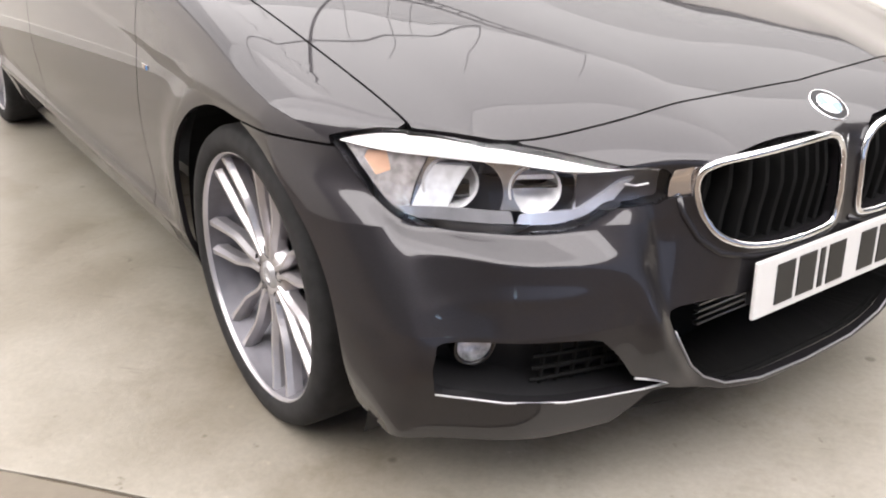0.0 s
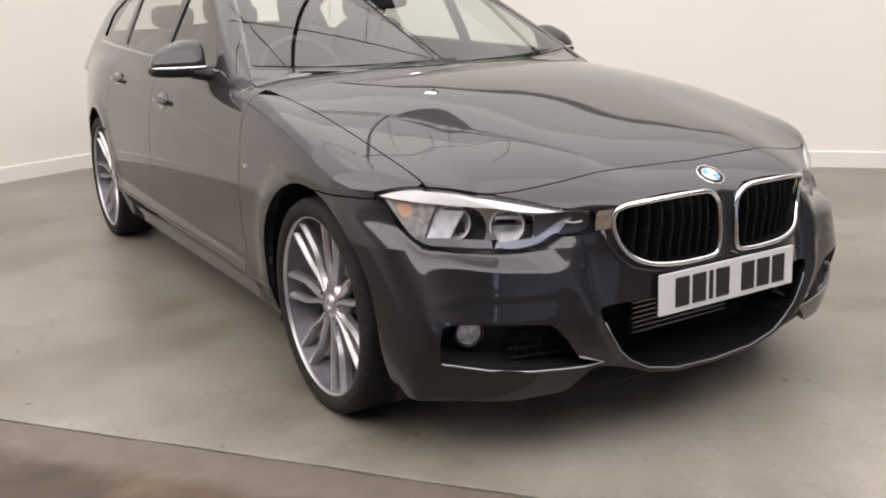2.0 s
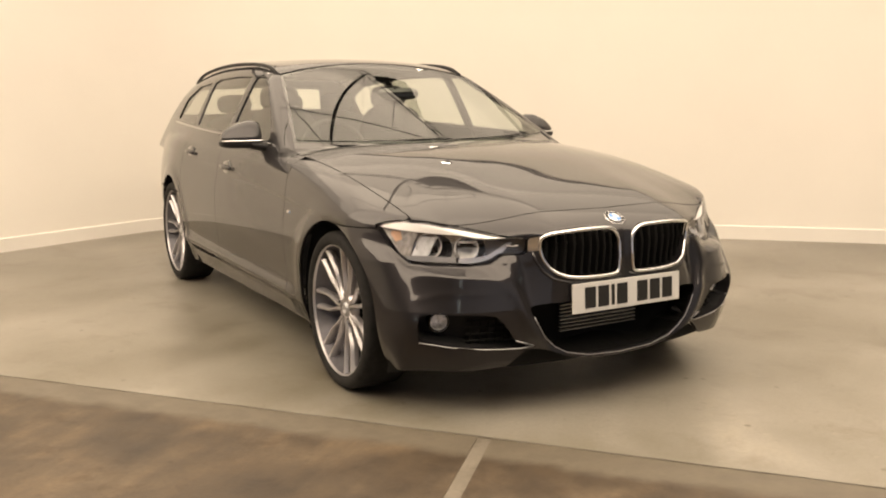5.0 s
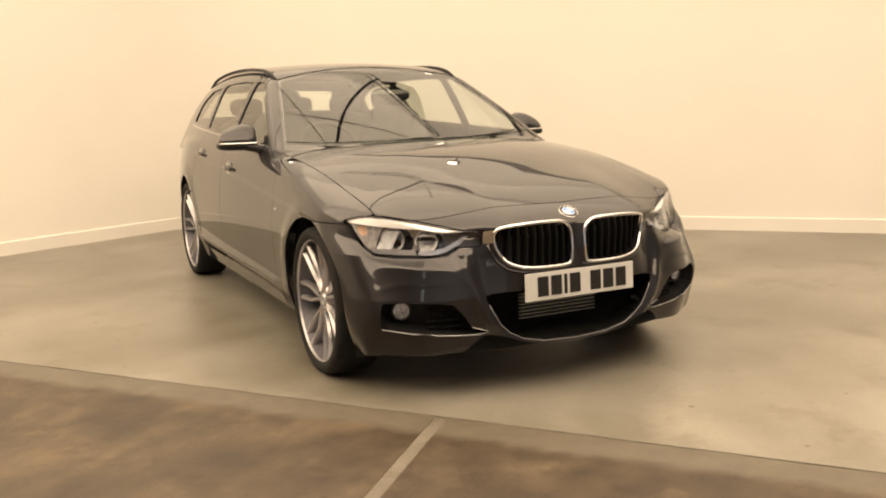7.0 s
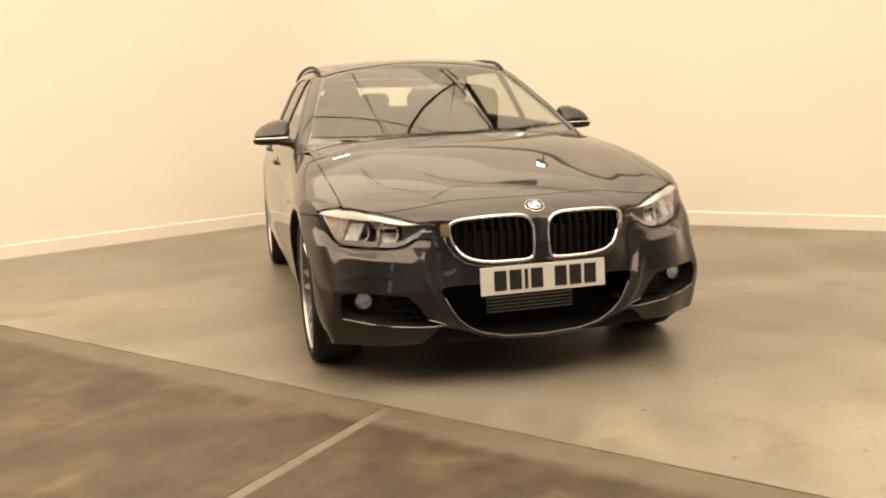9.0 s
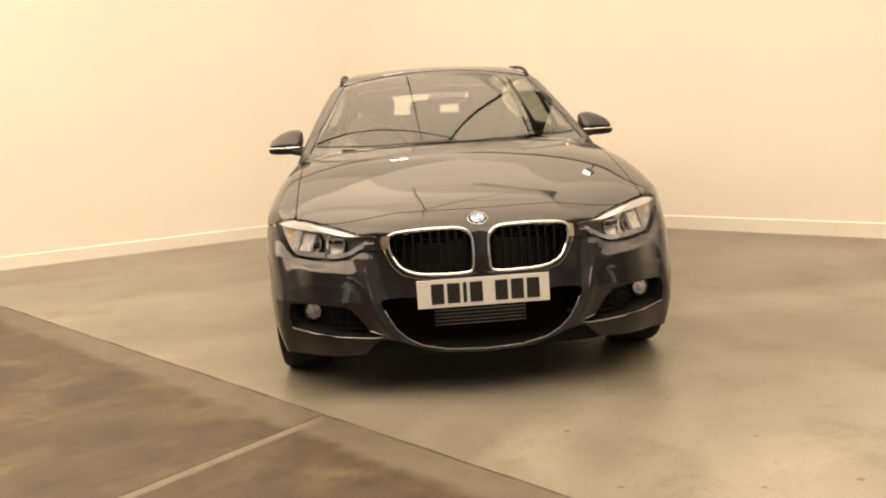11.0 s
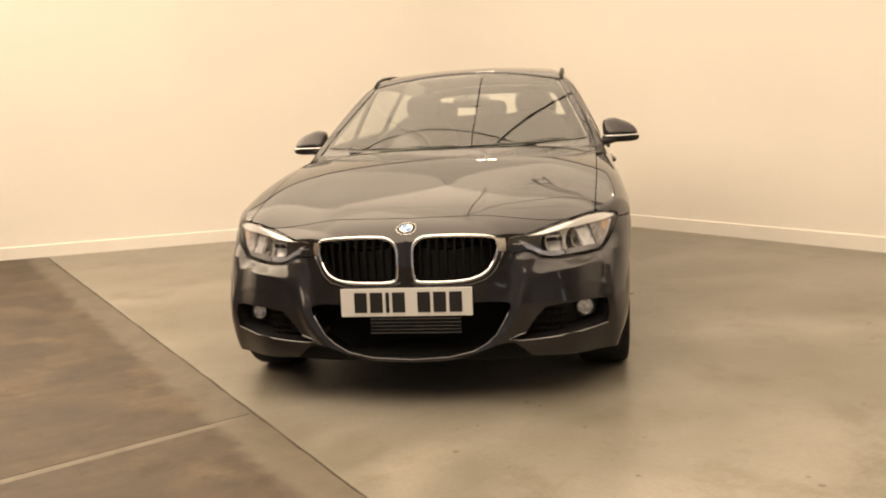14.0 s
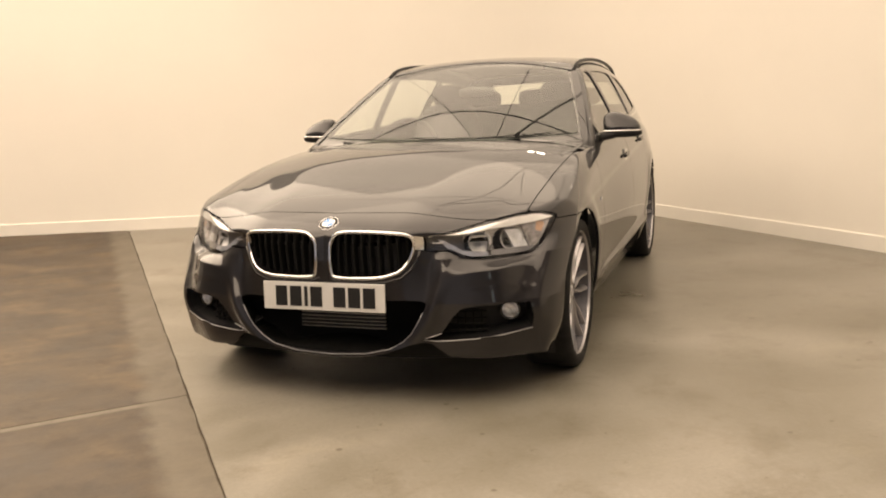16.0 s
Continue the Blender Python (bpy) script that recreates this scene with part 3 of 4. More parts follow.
def surface_x(y, z):
    lo, hi = 0.3, 1.1
    for _ in range(24):
        mid = (lo + hi) / 2
        if car_f(np.array([[mid], [y], [z]]))[0] < 0:
            lo = mid
        else:
            hi = mid
    return lo


def surface_z(x, y):
    lo, hi = 0.5, 1.6
    for _ in range(24):
        mid = (lo + hi) / 2
        if car_f(np.array([[x], [y], [mid]]))[0] < 0:
            lo = mid
        else:
            hi = mid
    return lo


def kidneys():
    for s in (1, -1):
        g = nose_patch(0.5, 25, 0.03, 0.29, 130, 84)
        v, n, q = g
        sd = poly_sd(v[:, 0], v[:, 2], KIDNEY)
        k = panel("kidney_grille", (v, n, q), sd + 0.012, BLACK, car, "kidney grille with chrome surround", rim=-0.045, mirror=s, inset=0.055)
        bm = bmesh.new()
        outline = rounded(KIDNEY, 1)
        pts = []
        for x, z in outline:
            pts.append((s * x, nose_y(x, z) - 0.004, z))
        tube(bm, pts, 0.0068, 10, True)
        lip = bmesh.new()
        outer = [(0.020, 0.520), (0.06, 0.5055), (0.16, 0.504), (0.25, 0.5075), (0.31, 0.522), (0.345, 0.552), (0.368, 0.595), (0.376, 0.625)]
        tube(lip, [(s * x, nose_y(x, z) + 0.001, z) for x, z in outer], 0.0065, 8)
        part("grille_lip", lip, PAINT, k, "painted lip under the grille", smooth=True)
        part("chrome_surround", bm, CHROME, k, "polished chrome surround", smooth=True)
        for i in range(9):
            x = 0.058 + i * 0.034
            zs = [z for z in np.linspace(0.50, 0.72, 120) if poly_sd(np.array([x]), np.array([z]), KIDNEY)[0] > 0.004]
            z0, z1 = min(zs), max(zs)
            bm = bmesh.new()
            rows = []
            for t in np.linspace(0, 1, 9):
                z = z0 + (z1 - z0) * t
                y = nose_y(x, z) + 0.010 + 0.016 * abs(t - 0.62)
                rows.append([bm.verts.new((s * (x + dx), y + dy, z)) for dx, dy in ((-0.0045, 0.004), (0, 0), (0.0045, 0.004), (0.004, 0.045), (-0.004, 0.045))])
            for p, r in zip(rows, rows[1:]):
                for a in range(5):
                    bm.faces.new((p[a], p[(a + 1) % 5], r[(a + 1) % 5], r[a]))
            bmesh.ops.recalc_face_normals(bm, faces=bm.faces)
            part("grille_bar", bm, MESHBLACK, k)


CHEVRON_FORM = [(.440, .655), (.462, .651), (.505, .629), (.535, .613), (.618, .607), (.626, .586), (.53, .586), (.50, .600), (.468, .630)]


def headlights():
    for s in (1, -1):
        g = nose_patch(19, 66, 0.06, 0.36, 170, 100)
        v, n, q = g
        ax, y, z = v.T
        hl = headlight_region(v)
        lamp = panel("headlight", g, hl + 0.003, HOUSING, car, "clear headlight with chrome reflectors and amber indicator", rim=-0.068, mirror=s, inset=0.075)
        panel("lens", g, hl, LENS, lamp, "clear lens", rim=0.004, mirror=s, inset=0.001)
        low = BROW_LOW(ax)
        lamps = ((0.682, 0.641, 0.045), (0.578, 0.638, 0.042))
        clear = lot(*(np.hypot(ax - cx, z - cz) - r * 1.06 for cx, cz, r in lamps))
        panel("light_guide", g, lot(hl - 0.004, z - low - 0.002, ax - 0.40), BROW, lamp, "white light guide", rim=0.02, mirror=s, inset=0.010)
        panel("indicator", g, lot(hl - 0.006, ax - 0.735 - 0.35 * (0.66 - z), low - z, -poly_sd(ax, z, [(.772, .668), (.794, .660), (.806, .690), (.800, .704), (.776, .702)])), INDICATOR, lamp, "ribbed indicator reflector", rim=0.01, mirror=s, inset=0.020)
        panel("indicator_bulb", g, lot(hl - 0.006, poly_sd(ax, z, [(.772, .668), (.794, .660), (.806, .690), (.800, .704), (.776, .702)])), AMBER, lamp, "amber indicator", rim=0.01, mirror=s, inset=0.022)
        panel("lamp_surround", g, lot(hl - 0.008, ax - 0.520 - 0.25 * (0.66 - z), 0.733 + 0.35 * (0.66 - z) - ax, low - z, z - 0.612, clear), SHROUD, lamp, "grey shroud between the reflectors", rim=0.02, mirror=s, inset=0.028)
        panel("lower_trim", g, lot(hl - 0.008, ax - 0.628, 0.750 + 0.35 * (0.66 - z) - ax, 0.611 - z), TRIM, lamp, "grey trim below the reflectors", rim=0.01, mirror=s, inset=0.016)
        panel("chevron", g, lot(poly_sd(ax, z, CHEVRON_FORM), hl - 0.008), CHEVRON, lamp, "chevron with a blue-grey reflection put into its colour", rim=0.01, mirror=s, inset=0.018)
        panel("inner_shroud", g, lot(hl - 0.006, 0.535 - ax, low - z, ax - 0.40, -poly_sd(ax, z, CHEVRON_FORM)), HOUSING, lamp, rim=0.01, mirror=s, inset=0.026)
        panel("side_reflector", g, lot(poly_sd(ax, z, [(.716, .676), (.672, .676), (.684, .652), (.708, .606), (.716, .588), (.758, .588), (.742, .626)]), hl - 0.008, low - z), PALE, lamp, "slanting reflector sheet, its ceiling reflection painted as a pale colour", rim=0.012, mirror=s, inset=0.024)
        for k, (cx, cz, r) in enumerate(lamps):
            y0 = nose_y(cx, cz) + 0.040
            m = pose(s * (cx - 0.006), y0, cz) @ Matrix.Rotation(radians(-90 + s * 32), 4, "Z")
            bm = bmesh.new()
            lathe(bm, [(r * 1.08, 0.003), (r * 1.0, 0.003), (r * 0.97, 0.000), (r * 0.80, -0.018), (r * 0.5, -0.034), (0.001, -0.040)], 40, m)
            part("reflector_bowl", bm, REFLECTOR, lamp, "chrome reflector bowl", smooth=True)
            steps = ((-0.60, -0.05, GLOSSBLACK, "dark cover over the bulb"),) if k == 0 else ((0.40, 0.60, REFLECTOR, "chrome step"), (0.02, 0.16, GLOSSBLACK, "dark gap"))
            for z0, z1, mt, words in steps:
                bm = bmesh.new()
                w_ = r * 0.98 * math.sqrt(1 - max(abs(z0), abs(z1)) ** 2)
                lo, hi = (-0.15 * w_, 0.95 * w_) if k == 0 else (-w_, w_)
                lo, hi = (lo, hi) if s < 0 else (-hi, -lo)
                box(bm, (-0.030, lo, r * z0), (-0.003, hi, r * z1), m, 0.0008)
                part("reflector_step", bm, mt, lamp, words)
        bm = bmesh.new()
        tube(bm, [(s * x, nose_y(x, z) + 0.012, z) for x, z in ((0.415, 0.648), (0.435, 0.645), (0.455, 0.650))], 0.0022, 6)
        part("silver_bar", bm, SATIN, lamp)
        b = nose_patch(18, 27, 0.12, 0.27, 50, 60)
        panel("bracket", b, poly_sd(b[0][:, 0], b[0][:, 2], BRACKET) - 0.001, CHROME, car, "silver bracket beside the grille", rim=0.02, mirror=s, inset=0.006)


def intakes():
    g = nose_patch(-27, 27, -0.32, 0.04, 160, 100)
    v, n, q = g
    sd = poly_sd(np.abs(v[:, 0]), v[:, 2], INTAKE)
    low = panel("lower_intake", g, sd + 0.006, MESHBLACK, car, "black central air intake", rim=-0.160, inset=0.185)
    for i in range(8):
        bm = bmesh.new()
        z = 0.282 + i * 0.0145
        box(bm, (-0.188, -0.622, z), (0.188, -0.608, z + 0.0055), bevel=0.001)
        part("radiator_fin", bm, FIN, low)
    bm = bmesh.new()
    edge = [(-x, z) for x, z in ((.390, .388), (.376, .359), (.345, .306), (.306, .269), (.25, .2385), (.15, .2165))] + [(0, .2085)]
    edge += [(-x, z) for x, z in edge[-2::-1]]
    tube(bm, [(x, nose_y(x, z) - 0.001, z) for x, z in edge], 0.0022, 6)
    part("intake_lip", bm, TRIM, low, "thin silver edge of the intake", smooth=True)
    for s in (1, -1):
        g = nose_patch(18, 66, -0.24, 0.02, 150, 84)
        v, n, q = g
        sd = np.where(v[:, 1] < 0, poly_sd(v[:, 0], v[:, 2], FOGPOD), -1)
        pod = panel("side_intake", g, sd + 0.004, BLACK, car, "black side intake with a fog lamp", rim=-0.085, mirror=s, inset=0.092)
        c = Vector((s * 0.685, -0.538, 0.369))
        m = Matrix.Translation(c) @ Matrix.Rotation(radians(-90 + s * 16), 4, "Z")
        bm = bmesh.new()
        lathe(bm, [(0.040, -0.03), (0.040, 0.010), (0.038, 0.013), (0.032, 0.010), (0.0315, 0.006)], 36, m)
        part("fog_lamp", bm, GLOSSBLACK, pod, "round fog lamp with a chrome reflector", smooth=True)
        bm = bmesh.new()
        lathe(bm, [(0.032, 0.008), (0.028, 0.001), (0.016, -0.007), (0.001, -0.009)], 32, m)
        part("reflector_bowl", bm, FOGBOWL, pod, "bright fog lamp reflector", smooth=True)
        bm = bmesh.new()
        lathe(bm, [(0.036, 0.011), (0.026, 0.016), (0.001, 0.018)], 32, m)
        part("lens", bm, LENS, pod, smooth=True)
        for k in range(4):
            z = 0.300 + 0.026 * k
            bm = bmesh.new()
            tube(bm, [(s * x, nose_y(x, z) + 0.060, z) for x in np.linspace(0.43, 0.61, 7)], 0.0045, 6)
            part("intake_slat", bm, MESHBLACK, pod)
        for k in range(6):
            x = 0.44 + 0.03 * k
            bm = bmesh.new()
            tube(bm, [(s * x, nose_y(x, z) + 0.062, z) for z in np.linspace(0.29, 0.385, 4)], 0.004, 6)
            part("intake_slat", bm, MESHBLACK, pod)
        # silver tube draws the thin highlight along the pod's lower ledge
        bm = bmesh.new()
        tube(bm, [(s * x, nose_y(x, z) - 0.001, z) for x, z in ((0.455, 0.302), (0.420, 0.291), (0.391, 0.281), (0.435, 0.2712), (0.50, 0.2722), (0.58, 0.2772), (0.677, 0.2872), (0.776, 0.304))], 0.0021, 6)
        part("intake_lip", bm, SATIN, pod, smooth=True)


def plate_and_badge():
    bm = bmesh.new()
    box(bm, (-0.26, -0.004, -0.0555), (0.26, 0.004, 0.0555), bevel=0.002)
    m = Matrix.Translation((0, -0.790, 0.449)) @ Matrix.Rotation(radians(-2), 4, "X")
    bmesh.ops.transform(bm, matrix=m, verts=bm.verts)
    plate = part("number_plate", bm, PLATE, car, "white number plate with black bars")
    bm = bmesh.new()
    box(bm, (-0.24, 0.004, -0.04), (0.24, 0.03, 0.04))
    bmesh.ops.transform(bm, matrix=m, verts=bm.verts)
    part("plate_holder", bm, BLACK, plate)
    x = -0.205
    for i, w in enumerate((0.050, 0.050, 0.014, 0.050, 0, 0.050, 0.050, 0.050)):
        if w:
            bm = bmesh.new()
            box(bm, (x, -0.0062, -0.0395), (x + w, -0.0042, 0.0395))
            bmesh.ops.transform(bm, matrix=m, verts=bm.verts)
            part("plate_bar", bm, INK, plate)
        x += (w or 0.024) + 0.0125
    # the round badge
    m = Matrix.Translation((0, -0.706, surface_z(0, -0.706) - 0.0015)) @ Matrix.Rotation(radians(-60), 4, "X") @ Matrix.Rotation(radians(-90), 4, "Z")
    bm = bmesh.new()
    lathe(bm, [(0.0400, -0.02), (0.0400, 0.0015), (0.0390, 0.0035), (0.0380, 0.0030)], 40, m)
    badge = part("badge", bm, CHROME, car, "round enamel badge in blue, white and black", smooth=True)
    bm = bmesh.new()
    lathe(bm, [(0.0382, 0.0028), (0.0265, 0.0042)], 40, m)
    part("outer_ring", bm, BLACK, badge, smooth=True)
    bm = bmesh.new()
    lathe(bm, [(0.0265, 0.0040), (0.0265, 0.0052), (0.0250, 0.0052)], 40, m)
    part("inner_ring", bm, CHROME, badge, smooth=True)
    for k in range(4):
        bm = bmesh.new()
        c = bm.verts.new((0.0048, 0, 0))
        arc = [bm.verts.new((0.0046, 0.0251 * math.cos(a), 0.0251 * math.sin(a))) for a in np.linspace(k, k + 1, 9) * math.pi / 2]
        for a, b in zip(arc, arc[1:]):
            bm.faces.new((c, a, b))
        bmesh.ops.transform(bm, matrix=m, verts=bm.verts)
        part("badge_quarter", bm, BLUE if k % 2 else WHITE, badge)


def blob(bm, c, r, power=2.6, seg=(28, 18), m=None):
    """A rounded block: a superellipsoid."""
    def sp(a):
        return math.copysign(abs(a) ** (2 / power), a)
    rings = []
    for j in range(seg[1] + 1):
        v = math.pi * (j / seg[1] - 0.5)
        rings.append([bm.verts.new((c[0] + r[0] * sp(math.cos(v)) * sp(math.cos(u)), c[1] + r[1] * sp(math.cos(v)) * sp(math.sin(u)), c[2] + r[2] * sp(math.sin(v)))) for u in [2 * math.pi * i / seg[0] for i in range(seg[0])]])
    for p, q in zip(rings, rings[1:]):
        for i in range(seg[0]):
            bm.faces.new((p[i], p[(i + 1) % seg[0]], q[(i + 1) % seg[0]], q[i]))
    bmesh.ops.remove_doubles(bm, verts=[v for ring in (rings[0], rings[-1]) for v in ring], dist=1e-5)
    bmesh.ops.recalc_face_normals(bm, faces=bm.faces)


def door_mirrors():
    for s in (1, -1):
        bm = bmesh.new()
        blob(bm, (0.910, 1.075, 1.020), (0.106, 0.078, 0.066), 2.9, seg=(36, 22))
        for v in bm.verts:
            t = (v.co.x - 0.806) / 0.204
            v.co.z = 1.020 + (v.co.z - 1.020) * (1.04 - 0.44 * t) - 0.012 * t + 0.014
            v.co.z = max(v.co.z, 0.985 + 0.004 * t)
            v.co.x -= 0.95 * max(t - 0.35, 0) * max(v.co.z - 0.985, 0)
            v.co.y = 1.075 + (v.co.y - 1.075) * (1 - 0.25 * t) + 0.035 * t
            if v.co.y > 1.12:
                v.co.y = 1.12 + (v.co.y - 1.12) * 0.2
            v.co.y += 0.45 * (v.co.z - 0.985)
            v.co.x *= s
        bmesh.ops.recalc_face_normals(bm, faces=bm.faces)
        cap = part("door_mirror", bm, PAINT, car, "painted mirror shell on a black foot", smooth=True)
        bm = bmesh.new()
        blob(bm, (0.905, 1.080, 0.976), (0.104, 0.074, 0.025), 3.0)
        for v in bm.verts:
            t = (v.co.x - 0.806) / 0.204
            v.co.y = 1.08 + (v.co.y - 1.08) * (1 - 0.25 * t) + 0.035 * t
            v.co.x *= s
        bmesh.ops.recalc_face_normals(bm, faces=bm.faces)
        part("lower_shell", bm, BLACK, cap, smooth=True)
        bm = bmesh.new()
        tube(bm, [(s * (0.815 + 0.19 * t), 1.004 + 0.010 * t + 0.062 * t ** 3, 0.990 - 0.001 * t) for t in np.linspace(0, 1, 12)], 0.0042, 8)
        part("repeater", bm, CHROME, cap, "silver repeater strip", smooth=True)
        bm = bmesh.new()
        rows = []
        for x, y, z, ry, rz in ((0.725, 1.03, 0.948, 0.085, 0.030), (0.79, 1.04, 0.956, 0.065, 0.026), (0.87, 1.07, 0.968, 0.055, 0.020)):
            rows.append([bm.verts.new((s * x, y + ry * math.cos(a), z + rz * math.sin(a))) for a in np.linspace(0, 2 * math.pi, 13)[:-1]])
        for p, q in zip(rows, rows[1:]):
            for i in range(12):
                bm.faces.new((p[i], p[(i + 1) % 12], q[(i + 1) % 12], q[i]))
        bmesh.ops.recalc_face_normals(bm, faces=bm.faces)
        part("foot", bm, BLACK, cap, smooth=True)
        bm = bmesh.new()
        blob(bm, (s * 0.888, 1.142, 1.018), (0.066, 0.004, 0.034), 3.5)
        part("mirror_glass", bm, CHROME, cap, smooth=True)


def handles_and_rails():
    for s in (1, -1):
        for y0, z0 in ((1.505, 0.828), (2.315, 0.876)):
            bm = bmesh.new()
            x = surface_x(y0, z0)
            blob(bm, (s * (x - 0.003), y0, z0), (0.010, 0.070, 0.038), 2.4)
            cup = part("handle_cup", bm, GLOSSBLACK, car, smooth=True)
            bm = bmesh.new()
            tube(bm, [(s * (surface_x(y0 + d, z0) + 0.020 - 0.34 * abs(d) ** 1.5), y0 + d, z0 + 0.004 + 0.04 * d) for d in np.linspace(-0.090, 0.090, 13)], 0.009, 10, flat=1.2)
            part("door_handle", bm, PAINT, cup, smooth=True)
        bm = bmesh.new()
        pts = []
        for t in np.linspace(0, 1, 24):
            y = 1.46 + 1.76 * t
            x = 0.575 - 0.02 * t
            lift = 0.026 * min(1, math.sin(math.pi * t) * 3.2) ** 0.7 if 0 < t < 1 else 0
            pts.append((s * x, y, surface_z(x, y) + lift - 0.004))
        tube(bm, pts, 0.0115, 10, flat=0.9)
        part("roof_rail", bm, BLACK, car, "black roof rail", smooth=True)
        bm = bmesh.new()
        tube(bm, [(s * surface_x(y, z) + s * 0.001, y, z) for y, z in [(yy, 0.970 + 0.024 * (yy - 0.9) / 0.8 * 1.1) for yy in np.linspace(0.95, 3.2, 30)]], 0.008, 8)
        part("waist_trim", bm, GLOSSBLACK, car, "black waist moulding", smooth=True)
        bm = bmesh.new()
        x = surface_x(0.49, 0.690)
        box(bm, (-0.0015, -0.020, -0.006), (0.0025, 0.020, 0.006), pose(s * x, 0.49, 0.690), 0.0008)
        mark = part("wing_badge", bm, CHROME, car, "small chrome wing badge")
        for k, c in enumerate((BLUE, INK, AMBER)):
            bm = bmesh.new()
            box(bm, (s * 0.0025 - 0.0008, -0.018 + 0.006 * k, -0.005), (s * 0.0025 + 0.0008, -0.013 + 0.006 * k, 0.005), pose(s * x, 0.49, 0.690))
            part("colour_stripe", bm, c, mark)
    # wipers rest along the foot of the screen
    for x0, x1 in ((-0.58, 0.02), (-0.02, 0.60)):
        bm = bmesh.new()
        tube(bm, [(x, 0.560 + 0.22 * (x / 0.7) ** 2 + 0.05 * (x - x0), surface_z(x, 0.560 + 0.22 * (x / 0.7) ** 2 + 0.05 * (x - x0)) + 0.004) for x in np.linspace(x0, x1, 14)], 0.0022, 6)
        part("wiper", bm, BLACK, car, "black wiper blade", smooth=True)


def cabin():
    bm = bmesh.new()
    rows = []
    for y, z, w in ((0.56, 0.905, 0.66), (0.70, 0.955, 0.70), (0.90, 0.965, 0.72), (1.02, 0.93, 0.72), (1.06, 0.80, 0.72), (1.06, 0.5, 0.72)):
        rows.append([bm.verts.new((x * w, y, z - 0.03 * abs(x) ** 3 + 0.02 * math.exp(-((x * w + 0.37) / 0.17) ** 2))) for x in np.linspace(-1, 1, 31)])
    for p, q in zip(rows, rows[1:]):
        for i in range(30):
            bm.faces.new((p[i], p[i + 1], q[i + 1], q[i]))
    part("dashboard", bm, CABIN, car, "dark soft dashboard", smooth=True)
    bm = bmesh.new()
    m = pose(-0.37, 1.16, 0.90, 0, 0, 90) @ Matrix.Rotation(radians(22), 4, "Y")
    ring = [m @ Vector((0, 0.185 * math.cos(a), 0.185 * math.sin(a))) for a in np.linspace(0, 2 * math.pi, 41)[:-1]]
    tube(bm, ring, 0.014, 8, True)
    wheel_ob = part("steering_wheel", bm, CABIN, car, "dark steering wheel", smooth=True)
    bm = bmesh.new()
    blob(bm, (0, 0, 0), (0.025, 0.075, 0.06), 2.6)
    box(bm, (-0.01, -0.18, -0.012), (0.01, 0.18, 0.012))
    bmesh.ops.transform(bm, matrix=m, verts=bm.verts)
    part("wheel_hub", bm, CABIN, wheel_ob)
    for x in (-0.37, 0.37):
        bm = bmesh.new()
        blob(bm, (x, 1.62, 0.53), (0.25, 0.27, 0.09), 3.5)
        seat = part("front_seat", bm, CLOTH, car, "dark leather seat", smooth=True)
        bm = bmesh.new()
        blob(bm, (0, 0, 0), (0.24, 0.075, 0.33), 3.0)
        bmesh.ops.transform(bm, matrix=pose(x, 1.93, 0.83, -14), verts=bm.verts)
        part("backrest", bm, CLOTH, seat, smooth=True)
        bm = bmesh.new()
        blob(bm, (x, 2.03, 1.200), (0.120, 0.050, 0.075), 3.0)
        part("headrest", bm, CLOTH, seat, smooth=True)
        for d in (-0.06, 0.06):
            bm = bmesh.new()
            tube(bm, [(x + d, 2.01, 1.08), (x + d, 2.03, 1.18)], 0.006, 8)
            part("headrest_post", bm, CHROME, seat, smooth=True)
    bm = bmesh.new()
    blob(bm, (0, 2.55, 0.50), (0.64, 0.27, 0.10), 3.5)
    bench = part("rear_seat", bm, CLOTH, car, "dark leather rear bench", smooth=True)
    bm = bmesh.new()
    blob(bm, (0, 0, 0), (0.64, 0.08, 0.28), 3.5)
    bmesh.ops.transform(bm, matrix=pose(0, 2.84, 0.85, -14), verts=bm.verts)
    part("backrest", bm, CLOTH, bench, smooth=True)
    for x in (-0.38, 0, 0.38):
        bm = bmesh.new()
        blob(bm, (x, 2.94, 1.165), (0.12, 0.045, 0.065), 3.0)
        part("headrest", bm, CLOTH, bench, smooth=True)
    v = TOP[0]
    ax, y = np.abs(v[:, 0]), v[:, 1]
    panel("headlining", TOP, lot(0.52 - ax, y - 1.58, 3.2 - y), LINING, car, inset=0.03, rim=0)
    bm = bmesh.new()
    blob(bm, (0, 0, 0), (0.115, 0.022, 0.034), 3.2)
    bmesh.ops.transform(bm, matrix=pose(0.05, 1.235, 1.215, -8, 0, -12), verts=bm.verts)
    inner = part("rear_view_mirror", bm, GLOSSBLACK, car, "black interior mirror", smooth=True)
    bm = bmesh.new()
    tube(bm, [(0.05, 1.235, 1.225), (0.03, 1.232, 1.238), (0.02, 1.230, 1.246)], 0.010, 8)
    part("mirror_stalk", bm, BLACK, inner, smooth=True)
    bm = bmesh.new()
    box(bm, (-0.60, -0.50, 0.165), (0.60, 3.60, 0.20))
    part("undertray", bm, BLACK, car, "black undertray")
    bm = bmesh.new()
    box(bm, (-0.70, 0.50, 0.22), (0.70, 0.54, 0.86))
    part("bulkhead", bm, BLACK, car)
